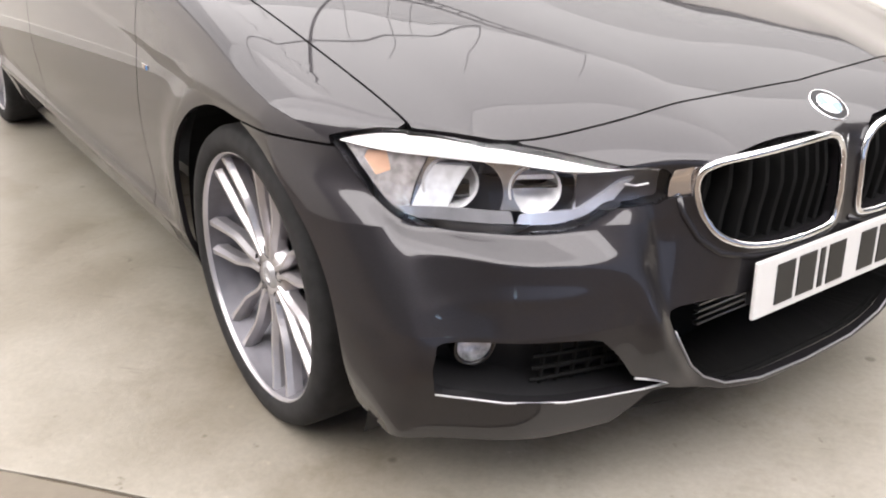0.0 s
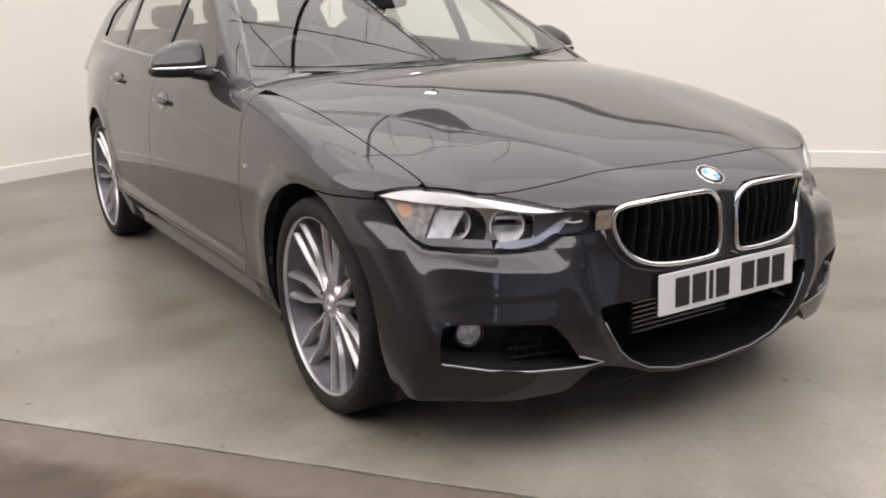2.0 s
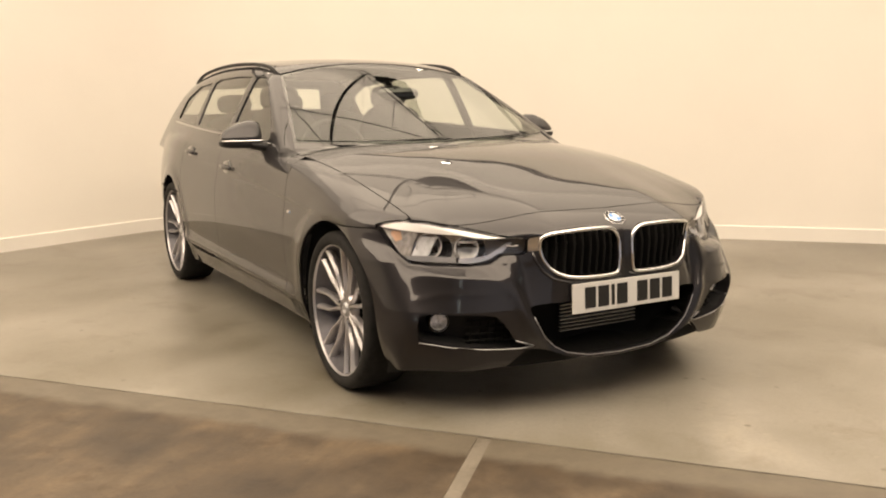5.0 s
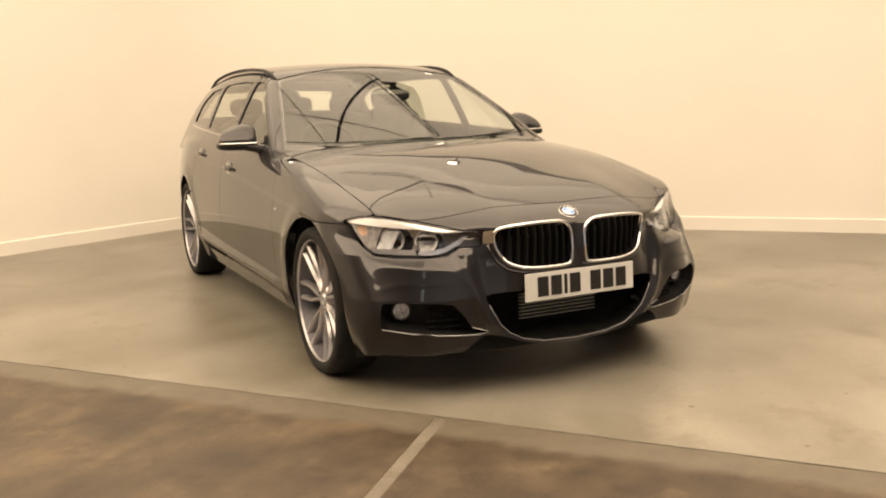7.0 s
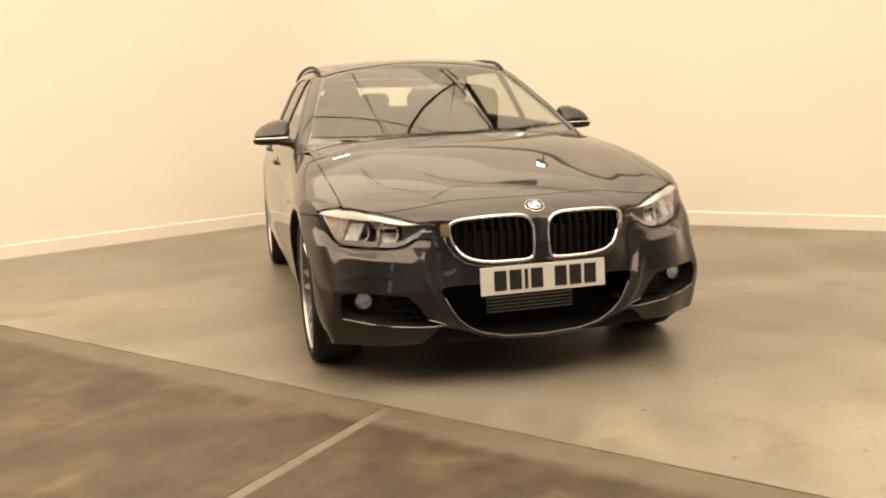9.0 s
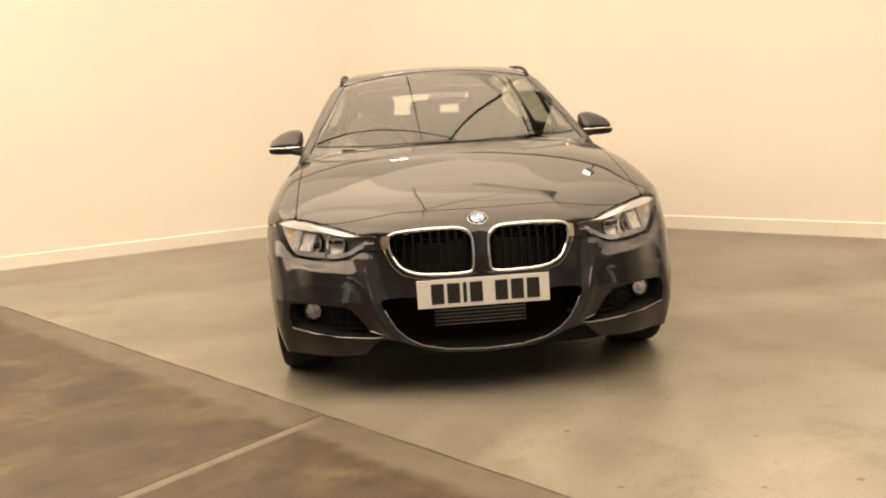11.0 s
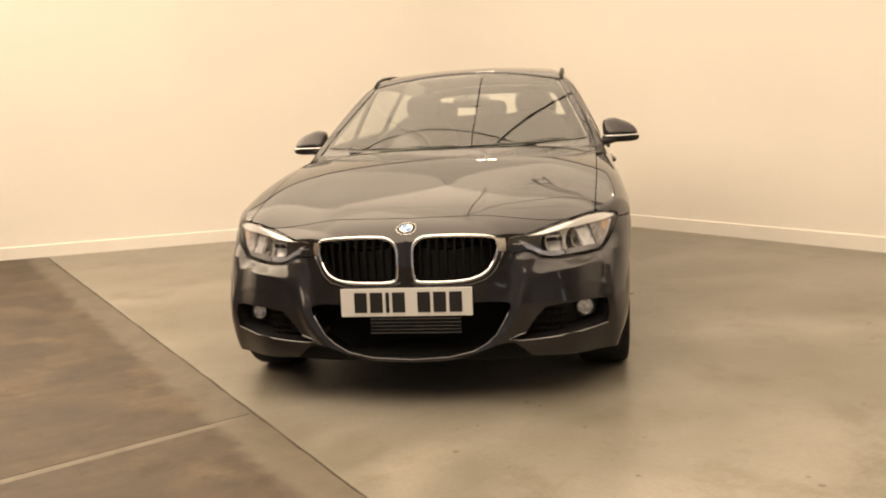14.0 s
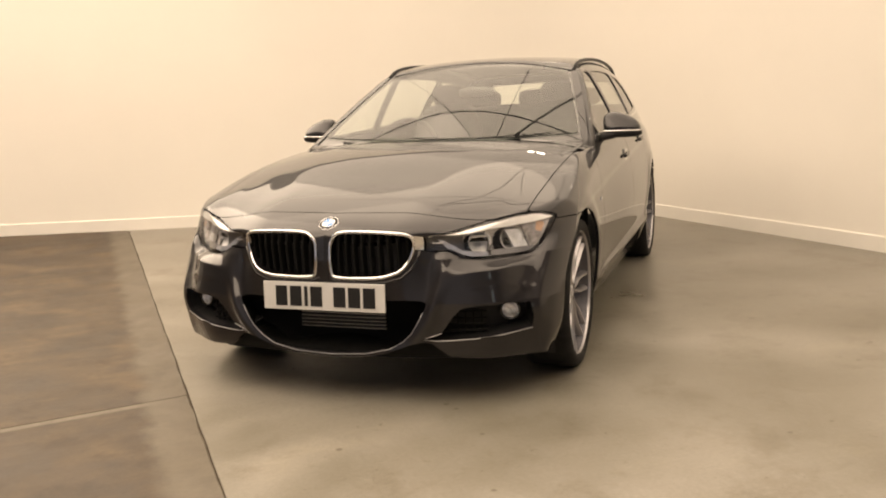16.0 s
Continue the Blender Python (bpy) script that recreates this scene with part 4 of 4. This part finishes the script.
    for s in (1, -1):
        for y in (FRONT_WHEEL, REAR_WHEEL):
            bm = bmesh.new()
            rows = []
            for x, k in ((0.835, 1.0), (0.55, 1.0), (0.55, 0.02)):
                rows.append([bm.verts.new((s * x, y + 0.412 * k * math.cos(a) * 1.06, AXLE_Z + 0.412 * k * math.sin(a))) for a in np.linspace(-0.42, math.pi + 0.42, 40)])
            for p, q in zip(rows, rows[1:]):
                for i in range(39):
                    bm.faces.new((p[i], p[i + 1], q[i + 1], q[i]))
            part("wheel_arch_liner", bm, BLACK, car)


kidneys()
headlights()
intakes()
plate_and_badge()
door_mirrors()
handles_and_rails()
cabin()

# tyres and rims


def wheel(x, y, s):
    m = pose(x, y, AXLE_Z) @ Matrix.Diagonal((s, 1, 1, 1))
    w = new("wheel")
    w.parent = car
    w.matrix_world = Matrix.Translation((0, 0, 0))
    bm = bmesh.new()
    lathe(bm, [(0.268, 0.095), (0.276, 0.106), (0.297, 0.110), (0.318, 0.104), (0.327, 0.088), (0.3285, 0.05), (0.3285, -0.05), (0.326, -0.09), (0.30, -0.112), (0.258, -0.1)], 72, m)
    part("tyre", bm, RUBBER, w, smooth=True)
    bm = bmesh.new()
    lathe(bm, [(0.2725, 0.092), (0.2725, 0.100), (0.2700, 0.1015), (0.2680, 0.0985), (0.2672, 0.090)], 72, m)
    rim = part("rim", bm, ALLOY, w, smooth=True)
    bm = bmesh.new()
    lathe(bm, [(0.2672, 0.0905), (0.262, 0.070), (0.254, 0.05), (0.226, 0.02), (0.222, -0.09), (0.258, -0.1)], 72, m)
    part("barrel", bm, BARREL, w, "inner barrel of the rim, shade put into its colour", smooth=True)
    for k in range(7):
        for d in (-1, 1):
            bm = bmesh.new()
            a = math.pi / 2 + radians(12.7) + 2 * math.pi * k / 7
            rows = []
            for t in np.linspace(0, 1, 14):
                r = 0.046 + 0.221 * t
                u = min(max((t - 0.12) / 0.45, 0), 1)
                off = d * (0.0085 + 0.0195 * u * u * (3 - 2 * u) + 0.008 * t)
                hw = 0.0105 - 0.0022 * math.sin(math.pi * min(t * 1.15, 1)) + 0.004 * max(t - 0.85, 0) / 0.15
                px = 0.066 + 0.022 * t - 0.004 * math.sin(math.pi * t)
                c, sn = math.cos(a), math.sin(a)
                row = []
                for u, dx in ((-1, -0.034), (-1, -0.013), (-0.42, 0), (0.42, 0), (1, -0.013), (1, -0.034)):
                    w_ = off + u * hw
                    row.append(bm.verts.new((px + dx, r * c - w_ * sn, r * sn + w_ * c)))
                rows.append(row)
            for p, q in zip(rows, rows[1:]):
                for i in range(5):
                    bm.faces.new((p[i], p[i + 1], q[i + 1], q[i]))
            bmesh.ops.transform(bm, matrix=m, verts=bm.verts)
            part("spoke", bm, ALLOY, w)
    bm = bmesh.new()
    lathe(bm, [(0.031, 0.060), (0.034, 0.062), (0.048, 0.063), (0.070, 0.058), (0.075, 0.03)], 40, m)
    part("hub", bm, ALLOY, w, smooth=True)
    bm = bmesh.new()
    lathe(bm, [(0.001, 0.0655), (0.016, 0.0655), (0.0165, 0.067), (0.018, 0.067), (0.0185, 0.0655), (0.029, 0.0645), (0.031, 0.060)], 32, m)
    part("hub_cap", bm, SATIN, w, "enamel hub cap", smooth=True)
    for k in range(5):
        a = 2 * math.pi * k / 5 + math.pi / 2
        bm = bmesh.new()
        lathe(bm, [(0.0145, 0.0640), (0.0140, 0.0645), (0.0125, 0.0640), (0.0110, 0.060), (0.001, 0.058)], 16, m @ Matrix.Translation((0, 0.053 * math.cos(a), 0.053 * math.sin(a))))
        part("wheel_bolt", bm, BOLT, w, smooth=True)
    bm = bmesh.new()
    blob(bm, (-0.005, 0.0, 0.0), (0.035, 0.045, 0.09), 3.0)
    bmesh.ops.transform(bm, matrix=m @ Matrix.Translation((0, 0.135, 0.02)), verts=bm.verts)
    part("brake_caliper", bm, BOLT, w, smooth=True)
    bm = bmesh.new()
    lathe(bm, [(0.075, 0.005), (0.165, 0.005), (0.165, -0.02), (0.075, -0.02)], 48, m)
    part("brake_disc", bm, DISC, w)


for s in (1, -1):
    wheel(s * 0.765, FRONT_WHEEL, s)
    wheel(s * 0.768, REAR_WHEEL, s)

# ---------------------------------------------------------------- the room
def concrete(name, stops, rough, scale, pale=None, blot_scale=7.0, blots=0.8, scuffs=False):
    m, nt, bs = node_mat(name)
    big = noise_node(nt, scale, 6.0, 0.6)
    c = ramp(nt, big.outputs["Fac"], stops).outputs["Color"]
    fine = noise_node(nt, 60.0, 5.0, 0.7)
    f = ramp(nt, fine.outputs["Fac"], [(0.3, (0.80, 0.80, 0.80)), (0.7, (1.12, 1.12, 1.12))])
    c = mixed(nt, c, f.outputs["Color"], 0.6)
    blot = noise_node(nt, blot_scale, 8.0, 0.7)
    d = ramp(nt, blot.outputs["Fac"], [(0.36, (0.66, 0.62, 0.55)), (0.47, (1, 1, 1))])
    c = mixed(nt, c, d.outputs["Color"], blots)
    fleck = noise_node(nt, 17.0, 4.0, 0.62)
    k = ramp(nt, fleck.outputs["Fac"], [(0.285, (0.50, 0.46, 0.40)), (0.335, (1, 1, 1)), (0.67, (1, 1, 1)), (0.72, (1.25, 1.24, 1.2))])
    c = mixed(nt, c, k.outputs["Color"], 0.8)
    if pale:
        patch = noise_node(nt, 3.4, 8.0, 0.7)
        pk = ramp(nt, patch.outputs["Fac"], [(0.36, (0.68, 0.62, 0.55)), (0.50, (1, 1, 1)), (0.62, (1.26, 1.22, 1.16))])
        c = mixed(nt, c, pk.outputs["Color"], 0.8)
        # brushed smears across the old slabs
        smear = noise_node(nt, 9.0, 5.0, 0.6, (1.0, 0.22, 1.0))
        sm = ramp(nt, smear.outputs["Fac"], [(0.34, (0.70, 0.68, 0.65)), (0.50, (1, 1, 1)), (0.68, (1.45, 1.42, 1.38))])
        c = mixed(nt, c, sm.outputs["Color"], 0.55)
        # a pale spill along the edge, where the smooth screed ran over
        co = nt.nodes.new("ShaderNodeTexCoord")
        sp = nt.nodes.new("ShaderNodeSeparateXYZ")
        nt.links.new(co.outputs["Object"], sp.inputs[0])
        wob = noise_node(nt, 4.0, 7.0, 0.68)
        ad = nt.nodes.new("ShaderNodeMath")
        ad.operation = "MULTIPLY_ADD"
        ad.inputs[1].default_value = 0.20
        nt.links.new(wob.outputs["Fac"], ad.inputs[0])
        nt.links.new(sp.outputs["Y"], ad.inputs[2])
        e = ramp(nt, ad.outputs[0], [(0.245, (1, 1, 1)), (0.315, (0, 0, 0))])
        mx = nt.nodes.new("ShaderNodeMix")
        mx.data_type = "RGBA"
        nt.links.new(e.outputs["Color"], mx.inputs["Factor"])
        nt.links.new(c, mx.inputs[6])
        p = ramp(nt, blot.outputs["Fac"], [(0.3, tuple(v * 0.75 for v in pale)), (0.6, pale)])
        nt.links.new(p.outputs["Color"], mx.inputs[7])
        c = mx.outputs[2]
    if scuffs:
        worn = noise_node(nt, 1.7, 9.0, 0.72, (1.0, 0.55, 1.0))
        k = ramp(nt, worn.outputs["Fac"], [(0.30, (0.62, 0.58, 0.52)), (0.44, (0.95, 0.94, 0.92)), (0.56, (1, 1, 1)), (0.72, (1.22, 1.20, 1.16))])
        c = mixed(nt, c, k.outputs["Color"], 0.8)
        scratch = noise_node(nt, 5.0, 6.0, 0.75, (0.5, 3.2, 1.0))
        k = ramp(nt, scratch.outputs["Fac"], [(0.30, (0.55, 0.51, 0.46)), (0.37, (1, 1, 1)), (0.68, (1, 1, 1)), (0.76, (1.25, 1.24, 1.2))])
        c = mixed(nt, c, k.outputs["Color"], 0.7)
        pit = nt.nodes.new("ShaderNodeTexVoronoi")
        pit.inputs["Scale"].default_value = 5.0
        co = nt.nodes.new("ShaderNodeTexCoord")
        nt.links.new(co.outputs["Object"], pit.inputs["Vector"])
        k = ramp(nt, pit.outputs["Distance"], [(0.045, (0.35, 0.31, 0.26)), (0.075, (1, 1, 1))])
        c = mixed(nt, c, k.outputs["Color"], 0.75)
    nt.links.new(c, bs.inputs["Base Color"])
    r = ramp(nt, big.outputs["Fac"], [(0.3, (rough - 0.1,) * 3), (0.7, (rough + 0.1,) * 3)])
    nt.links.new(r.outputs["Color"], bs.inputs["Roughness"])
    bump(nt, bs, fine.outputs["Fac"], 0.25, 0.004)
    return m


SCREED = concrete("pale_screed", [(0.36, (0.136, 0.121, 0.093)), (0.5, (0.194, 0.178, 0.148)), (0.62, (0.245, 0.226, 0.196))], 0.36, 0.8, blot_scale=2.6, blots=0.55, scuffs=True)
SEAM = plain("dirt_filled_seam", (0.045, 0.034, 0.022), 0.9, var=0.4, scale=14.0)
OLD = concrete("old_concrete", [(0.36, (0.034, 0.0218, 0.0116)), (0.5, (0.052, 0.0355, 0.0205)), (0.63, (0.087, 0.062, 0.038))], 0.6, 2.2, pale=(0.112, 0.094, 0.070))
JOINT = concrete("joint_filler", [(0.3, (0.105, 0.090, 0.070)), (0.7, (0.170, 0.149, 0.120))], 0.7, 6.0)
WALL = plain("cream_wall", (0.78, 0.745, 0.69), 0.75, var=0.025, scale=0.8)
SKIRT = plain("cream_skirting", (0.78, 0.75, 0.70), 0.45, var=0.03, scale=2.0)
GREY = plain("dim_warehouse_wall", (0.16, 0.155, 0.15), 0.8, var=0.3, scale=0.6)
# blue daylight put into the colour of an unseen wall, for the bumper's reflection
COOL = plain("daylight_tinted_wall", (0.42, 0.51, 0.72), 0.75, var=0.12, scale=0.5)
ROOFING = plain("white_roof_lining", (0.70, 0.69, 0.66), 0.8, var=0.05, scale=0.6)
SKY, _nt, _bs = node_mat("daylight")
_bs.inputs["Base Color"].default_value = (0.7, 0.8, 0.9, 1)
_bs.inputs["Emission Color"].default_value = (0.80, 0.88, 1.0, 1)
_bs.inputs["Emission Strength"].default_value = 2.0
GLOW, _nt, _bs = node_mat("floodlight_glow")
_bs.inputs["Emission Color"].default_value = (1.0, 0.95, 0.88, 1)
_bs.inputs["Emission Strength"].default_value = 14.0
STEEL = plain("dark_roof_steel", (0.03, 0.03, 0.032), 0.5, var=0.2)

# the seam between the screed and the old slabs, and the joint that meets it
CORNER = Vector((-0.645, -0.800))
ALONG = Vector((0.637, -0.771)).normalized()
AWAY = Vector((ALONG.y, -ALONG.x))
SKEW = 0.131  # the joint leaves the seam at a slant
SLAB = Matrix(((ALONG.x, AWAY.x, 0, CORNER.x), (ALONG.y, AWAY.y, 0, CORNER.y), (0, 0, 1, 0), (0, 0, 0, 1)))


def slab(name, a0, a1, b0, b1, z, mat, parent=None):
    """A slab between two stretches along and away from the seam."""
    bm = bmesh.new()
    n = min(max(2, int((a1 - a0) / 0.05)), 160)
    rows = []
    for i in range(n + 1):
        a = a0 + (a1 - a0) * i / n
        ragged = 0.006 * noise.noise((a * 9, b0 * 3, 1.7)) + 0.004 * noise.noise((a * 31, b0, 4.1))
        row = [bm.verts.new((a + SKEW * b, b, h)) for b, h in ((b0 + ragged, z - 0.006), (b0 + ragged + 0.005, z), (b1, z), (b1, z - 0.1), (b0 + ragged, z - 0.1))]
        rows.append(row)
    for p, q in zip(rows, rows[1:]):
        for k in range(5):
            bm.faces.new((p[k], q[k], q[(k + 1) % 5], p[(k + 1) % 5]))
    bm.faces.new(rows[0]), bm.faces.new(rows[-1][::-1])
    bmesh.ops.recalc_face_normals(bm, faces=bm.faces)
    ob = part(name, bm, mat, parent)
    ob.matrix_world = SLAB
    return ob


bm = bmesh.new()
box(bm, (-17, -17, -0.4), (17, 19, -0.06))
ground = tagged(part("ground", bm, JOINT), "concrete base under the floor slabs", "ground", kind="structure")


def screed():
    bm = bmesh.new()
    n = 160
    rows = []
    for i in range(n + 1):
        a = -12 + 24 * i / n
        r = 0.006 * noise.noise((a * 8, 0.3, 7.7)) + 0.004 * noise.noise((a * 29, 2.0, 3.3))
        rows.append([bm.verts.new((a, -14, 0)), bm.verts.new((a, -0.0035 + r, 0)), bm.verts.new((a, -0.002 + r, -0.001)), bm.verts.new((a, -0.002 + r, -0.1)), bm.verts.new((a, -14, -0.1))])
    for p, q in zip(rows, rows[1:]):
        for k in range(5):
            bm.faces.new((p[k], q[k], q[(k + 1) % 5], p[(k + 1) % 5]))
    bm.faces.new(rows[0]), bm.faces.new(rows[-1][::-1])
    bmesh.ops.recalc_face_normals(bm, faces=bm.faces)
    ob = part("floor", bm, SCREED)
    ob.matrix_world = SLAB
    return tagged(ob, "pale smooth concrete floor with faint stains", "floor", kind="structure")


screed()
old_floor = tagged(new("old_floor"), "worn brown concrete slabs with a pale joint", "floor", kind="structure")
slab("slab", -12, -0.026, 0.002, 12, -0.002, OLD, old_floor)
slab("slab", 0.026, 12, 0.002, 12, -0.002, OLD, old_floor)
slab("seam_filler", -12, 12, -0.03, 0.03, -0.0065, SEAM, old_floor)
slab("joint", -0.0255, 0.0255, 0.004, 12, -0.0035, JOINT, old_floor)


def wall_line():
    """The foot of the two walls, with the corner between them rounded off."""
    a, c, b = Vector((-12.9, -0.438)), Vector((0.106, 5.61)), Vector((12.9, -7.76))
    p, q = c + (a - c).normalized() * 0.95, c + (b - c).normalized() * 0.95
    bend = [p * (1 - t) ** 2 + c * 2 * t * (1 - t) + q * t * t for t in np.linspace(0, 1, 49)]
    return [a, *bend, b]


def strip(name, line, z0, z1, out, mat, label, bevel=0.0):
    bm = bmesh.new()
    cols = []
    for i, p in enumerate(line):
        a, b = line[max(i - 1, 0)], line[min(i + 1, len(line) - 1)]
        d = (b - a).normalized()
        n = Vector((-d.y, d.x))
        q = p - n * out[0]
        r = p + n * out[1]
        cols.append([bm.verts.new((*q, z0)), bm.verts.new((*q, z1 - bevel)), bm.verts.new((*(q + n * bevel), z1)), bm.verts.new((*r, z1)), bm.verts.new((*r, z0))])
    for p, q in zip(cols, cols[1:]):
        for i in range(5):
            bm.faces.new((p[i], p[(i + 1) % 5], q[(i + 1) % 5], q[i]))
    bm.faces.new(cols[0]), bm.faces.new(cols[-1][::-1])
    bmesh.ops.remove_doubles(bm, verts=bm.verts, dist=1e-6)
    bmesh.ops.recalc_face_normals(bm, faces=bm.faces)
    ob = part(name, bm, mat)
    return tagged(ob, label, "wall" if "wall" in name else "skirting", kind="structure")


LINE = wall_line()
WALL_H = 2.60
strip("wall_capping", LINE, WALL_H + 0.002, WALL_H + 0.07, (0.02, 0.21), STEEL, "dark steel capping along the top of the wall", 0.006)
strip("wall_north", LINE, -0.05, WALL_H, (0.0, 0.2), WALL, "plain cream painted wall with a rounded corner")
strip("baseboard", LINE, 0.0, 0.115, (0.016, -0.001), SKIRT, "cream painted skirting board along the wall", 0.006)
box_walls = [("wall_west", (-13.2, -10.2, -0.05), (-13, 15, ROOM_H)),
             ("wall_east", (13, -10.2, -0.05), (13.2, 15, ROOM_H)), ("wall_back", (-13.2, 15, -0.05), (13.2, 15.2, ROOM_H))]
for nm, lo, hi in box_walls:
    bm = bmesh.new()
    box(bm, lo, hi)
    tagged(part(nm, bm, GREY), "dim grey warehouse wall", "wall", kind="structure")
# unseen far wall, tinted daylight blue, and two daylight openings the car's nose mirrors
OPENINGS = [(-8.0, -6.9, 0.9, 3.1), (10.0, 11.1, 0.9, 3.1)]
bm = bmesh.new()
box(bm, (-13, -10.2, -0.05), (13, -10, 0.9))
box(bm, (-13, -10.2, 3.1), (13, -10, ROOM_H))
for x0, x1 in ((-13, -8.0), (-6.9, 10.0), (11.1, 13)):
    box(bm, (x0, -10.2, 0.9), (x1, -10, 3.1))
tagged(part("wall_south", bm, COOL), "unseen warehouse wall with two windows, daylight blue put into its colour", "wall", kind="structure")
for i, (x0, x1, z0, z1) in enumerate(OPENINGS):
    bm = bmesh.new()
    for lo, hi in (((x0, -10.14, z0), (x1, -10.06, z0 + 0.06)), ((x0, -10.14, z1 - 0.06), (x1, -10.06, z1)), ((x0, -10.14, z0 + 0.06), (x0 + 0.06, -10.06, z1 - 0.06)), ((x1 - 0.06, -10.14, z0 + 0.06), (x1, -10.06, z1 - 0.06)),
                   (((x0 + x1) / 2 - 0.03, -10.14, z0 + 0.06), ((x0 + x1) / 2 + 0.03, -10.06, z1 - 0.06))):
        box(bm, lo, hi)
    win = tagged(part("window_%d" % (i + 1), bm, SATIN), "tall daylight window in the far wall", "window", kind="structure")
    bm = bmesh.new()
    box(bm, (x0 + 0.06, -10.105, z0 + 0.06), (x1 - 0.06, -10.095, z1 - 0.06))
    pane = part("pane", bm, GLASS, win)
    pane.visible_shadow = False
bm = bmesh.new()
box(bm, (-16, -11.5, -0.2), (16, -11.48, 6.0))
tagged(part("backdrop", bm, SKY), "pale daylight outside the windows", "sky", kind="structure")
bm = bmesh.new()
box(bm, (-13.2, -10.2, ROOM_H), (13.2, 15.2, ROOM_H + 0.2))
tagged(part("ceiling", bm, ROOFING), "white lined warehouse ceiling", "ceiling", kind="structure")
for row in LAMP_ROWS:
    across, along, length, width, share = row
    z = ROOM_H - 0.08
    bm = bmesh.new()
    box(bm, (-length / 2, -width / 2, 0.0), (length / 2, width / 2, 0.06), bevel=0.005)
    lamp = tagged(part("ceiling_light", bm, SATIN), "long white light panel under the ceiling", "lamp", "ceiling lights")
    lamp.matrix_world = bay(across, along, z)
    lamp_light(row, z)


def roof_steel():
    """Dark members hung under the roof, which the glass mirrors."""
    z = 3.42
    ladder = [(0.55, 4.30), (0.83, 3.83), (1.15, 3.32), (1.37, 2.82), (1.60, 2.32), (1.95, 1.60)]
    outer = [(x + 0.085, y + 0.050) for x, y in ladder]
    for name, label, pts, r in (
            ("roof_brace", "curved dark steel brace under the roof", [(-0.16, 1.95), (0.00, 2.17), (0.33, 2.57), (0.72, 2.98), (1.14, 3.36)], 0.016),
            ("lattice_rail", "dark steel lattice rail under the roof", ladder, 0.011),
            ("cable", "thin dark cable under the roof", [(-2.2, 2.86), (-1.56, 2.83), (-1.01, 2.79), (-0.40, 2.66), (0.2, 2.50), (0.97, 2.33), (1.55, 2.26)], 0.008),
            ("cable", "thin dark cable under the roof", [(-0.13, 2.0), (-0.155, 3.0), (-0.17, 4.4)], 0.008)):
        bm = bmesh.new()
        fx, fy = (spline([(i, p[k]) for i, p in enumerate(pts)]) for k in (0, 1))
        tube(bm, [(float(fx(q)), float(fy(q)), z) for q in np.linspace(0, len(pts) - 1, 31)], r, 10)
        bar = tagged(part(name, bm, STEEL, smooth=True), label, "cable" if name == "cable" else "steelwork")
        for x, y in pts[:1] + pts[-1:]:
            bm = bmesh.new()
            tube(bm, [(x, y, z), (x, y, ROOM_H - 0.02)], 0.004, 6)
            part("hanger", bm, STEEL, bar)
        if name == "lattice_rail":
            gx, gy = (spline([(i, p[k]) for i, p in enumerate(outer)]) for k in (0, 1))
            bm = bmesh.new()
            tube(bm, [(float(gx(q)), float(gy(q)), z) for q in np.linspace(0, len(outer) - 1, 31)], r, 10)
            part("outer_chord", bm, STEEL, bar)
            for q in np.linspace(0.1, len(ladder) - 1.1, 22):
                bm = bmesh.new()
                tube(bm, [(float(fx(q)), float(fy(q)), z), (float(gx(q)), float(gy(q)), z)], 0.007, 6)
                part("rung", bm, STEEL, bar)
    # a dark sheet hangs beside the lattice
    bm = bmesh.new()
    edge = [(1.26, 3.40), (1.40, 3.06), (1.53, 2.72), (1.58, 2.76), (1.76, 3.30), (1.74, 3.46), (1.50, 3.46)]
    low = [bm.verts.new((x, y, z + 0.03)) for x, y in edge]
    top = [bm.verts.new((x, y, z + 0.05)) for x, y in edge]
    bm.faces.new(low[::-1]), bm.faces.new(top)
    for i in range(len(edge)):
        k = (i + 1) % len(edge)
        bm.faces.new((low[i], low[k], top[k], top[i]))
    sheet_ob = tagged(part("roof_panel", bm, STEEL), "dark panel under the roof beside the lattice rail", "roof panel")
    for x, y in (edge[1], edge[4]):
        bm = bmesh.new()
        tube(bm, [(x, y, z + 0.04), (x, y, ROOM_H - 0.02)], 0.004, 6)
        part("hanger", bm, STEEL, sheet_ob)


roof_steel()


def floodlight(x, y, turn):
    m = pose(x, y, 2.80, 0, 0, turn)
    bm = bmesh.new()
    box(bm, (-0.06, -0.04, -0.04), (0.06, 0.05, 0.04), m, 0.012)
    ob = tagged(part("floodlight", bm, STEEL), "small dark floodlight bracketed to the wall top", "lamp", "floodlights")
    bm = bmesh.new()
    box(bm, (-0.05, -0.046, -0.03), (0.05, -0.041, 0.03), m)
    part("lamp_glass", bm, GLOW, ob, "bright lamp glass")
    bm = bmesh.new()
    tube(bm, [m @ Vector((0, 0.03, -0.03)), m @ Vector((0, 0.06, -0.10)), m @ Vector((0, 0.06, -0.15))], 0.012, 8)
    part("bracket", bm, STEEL, ob)


floodlight(-0.33, 5.20, 4)
floodlight(-0.20, 5.22, 0)
floodlight(1.84, 3.66, -45)
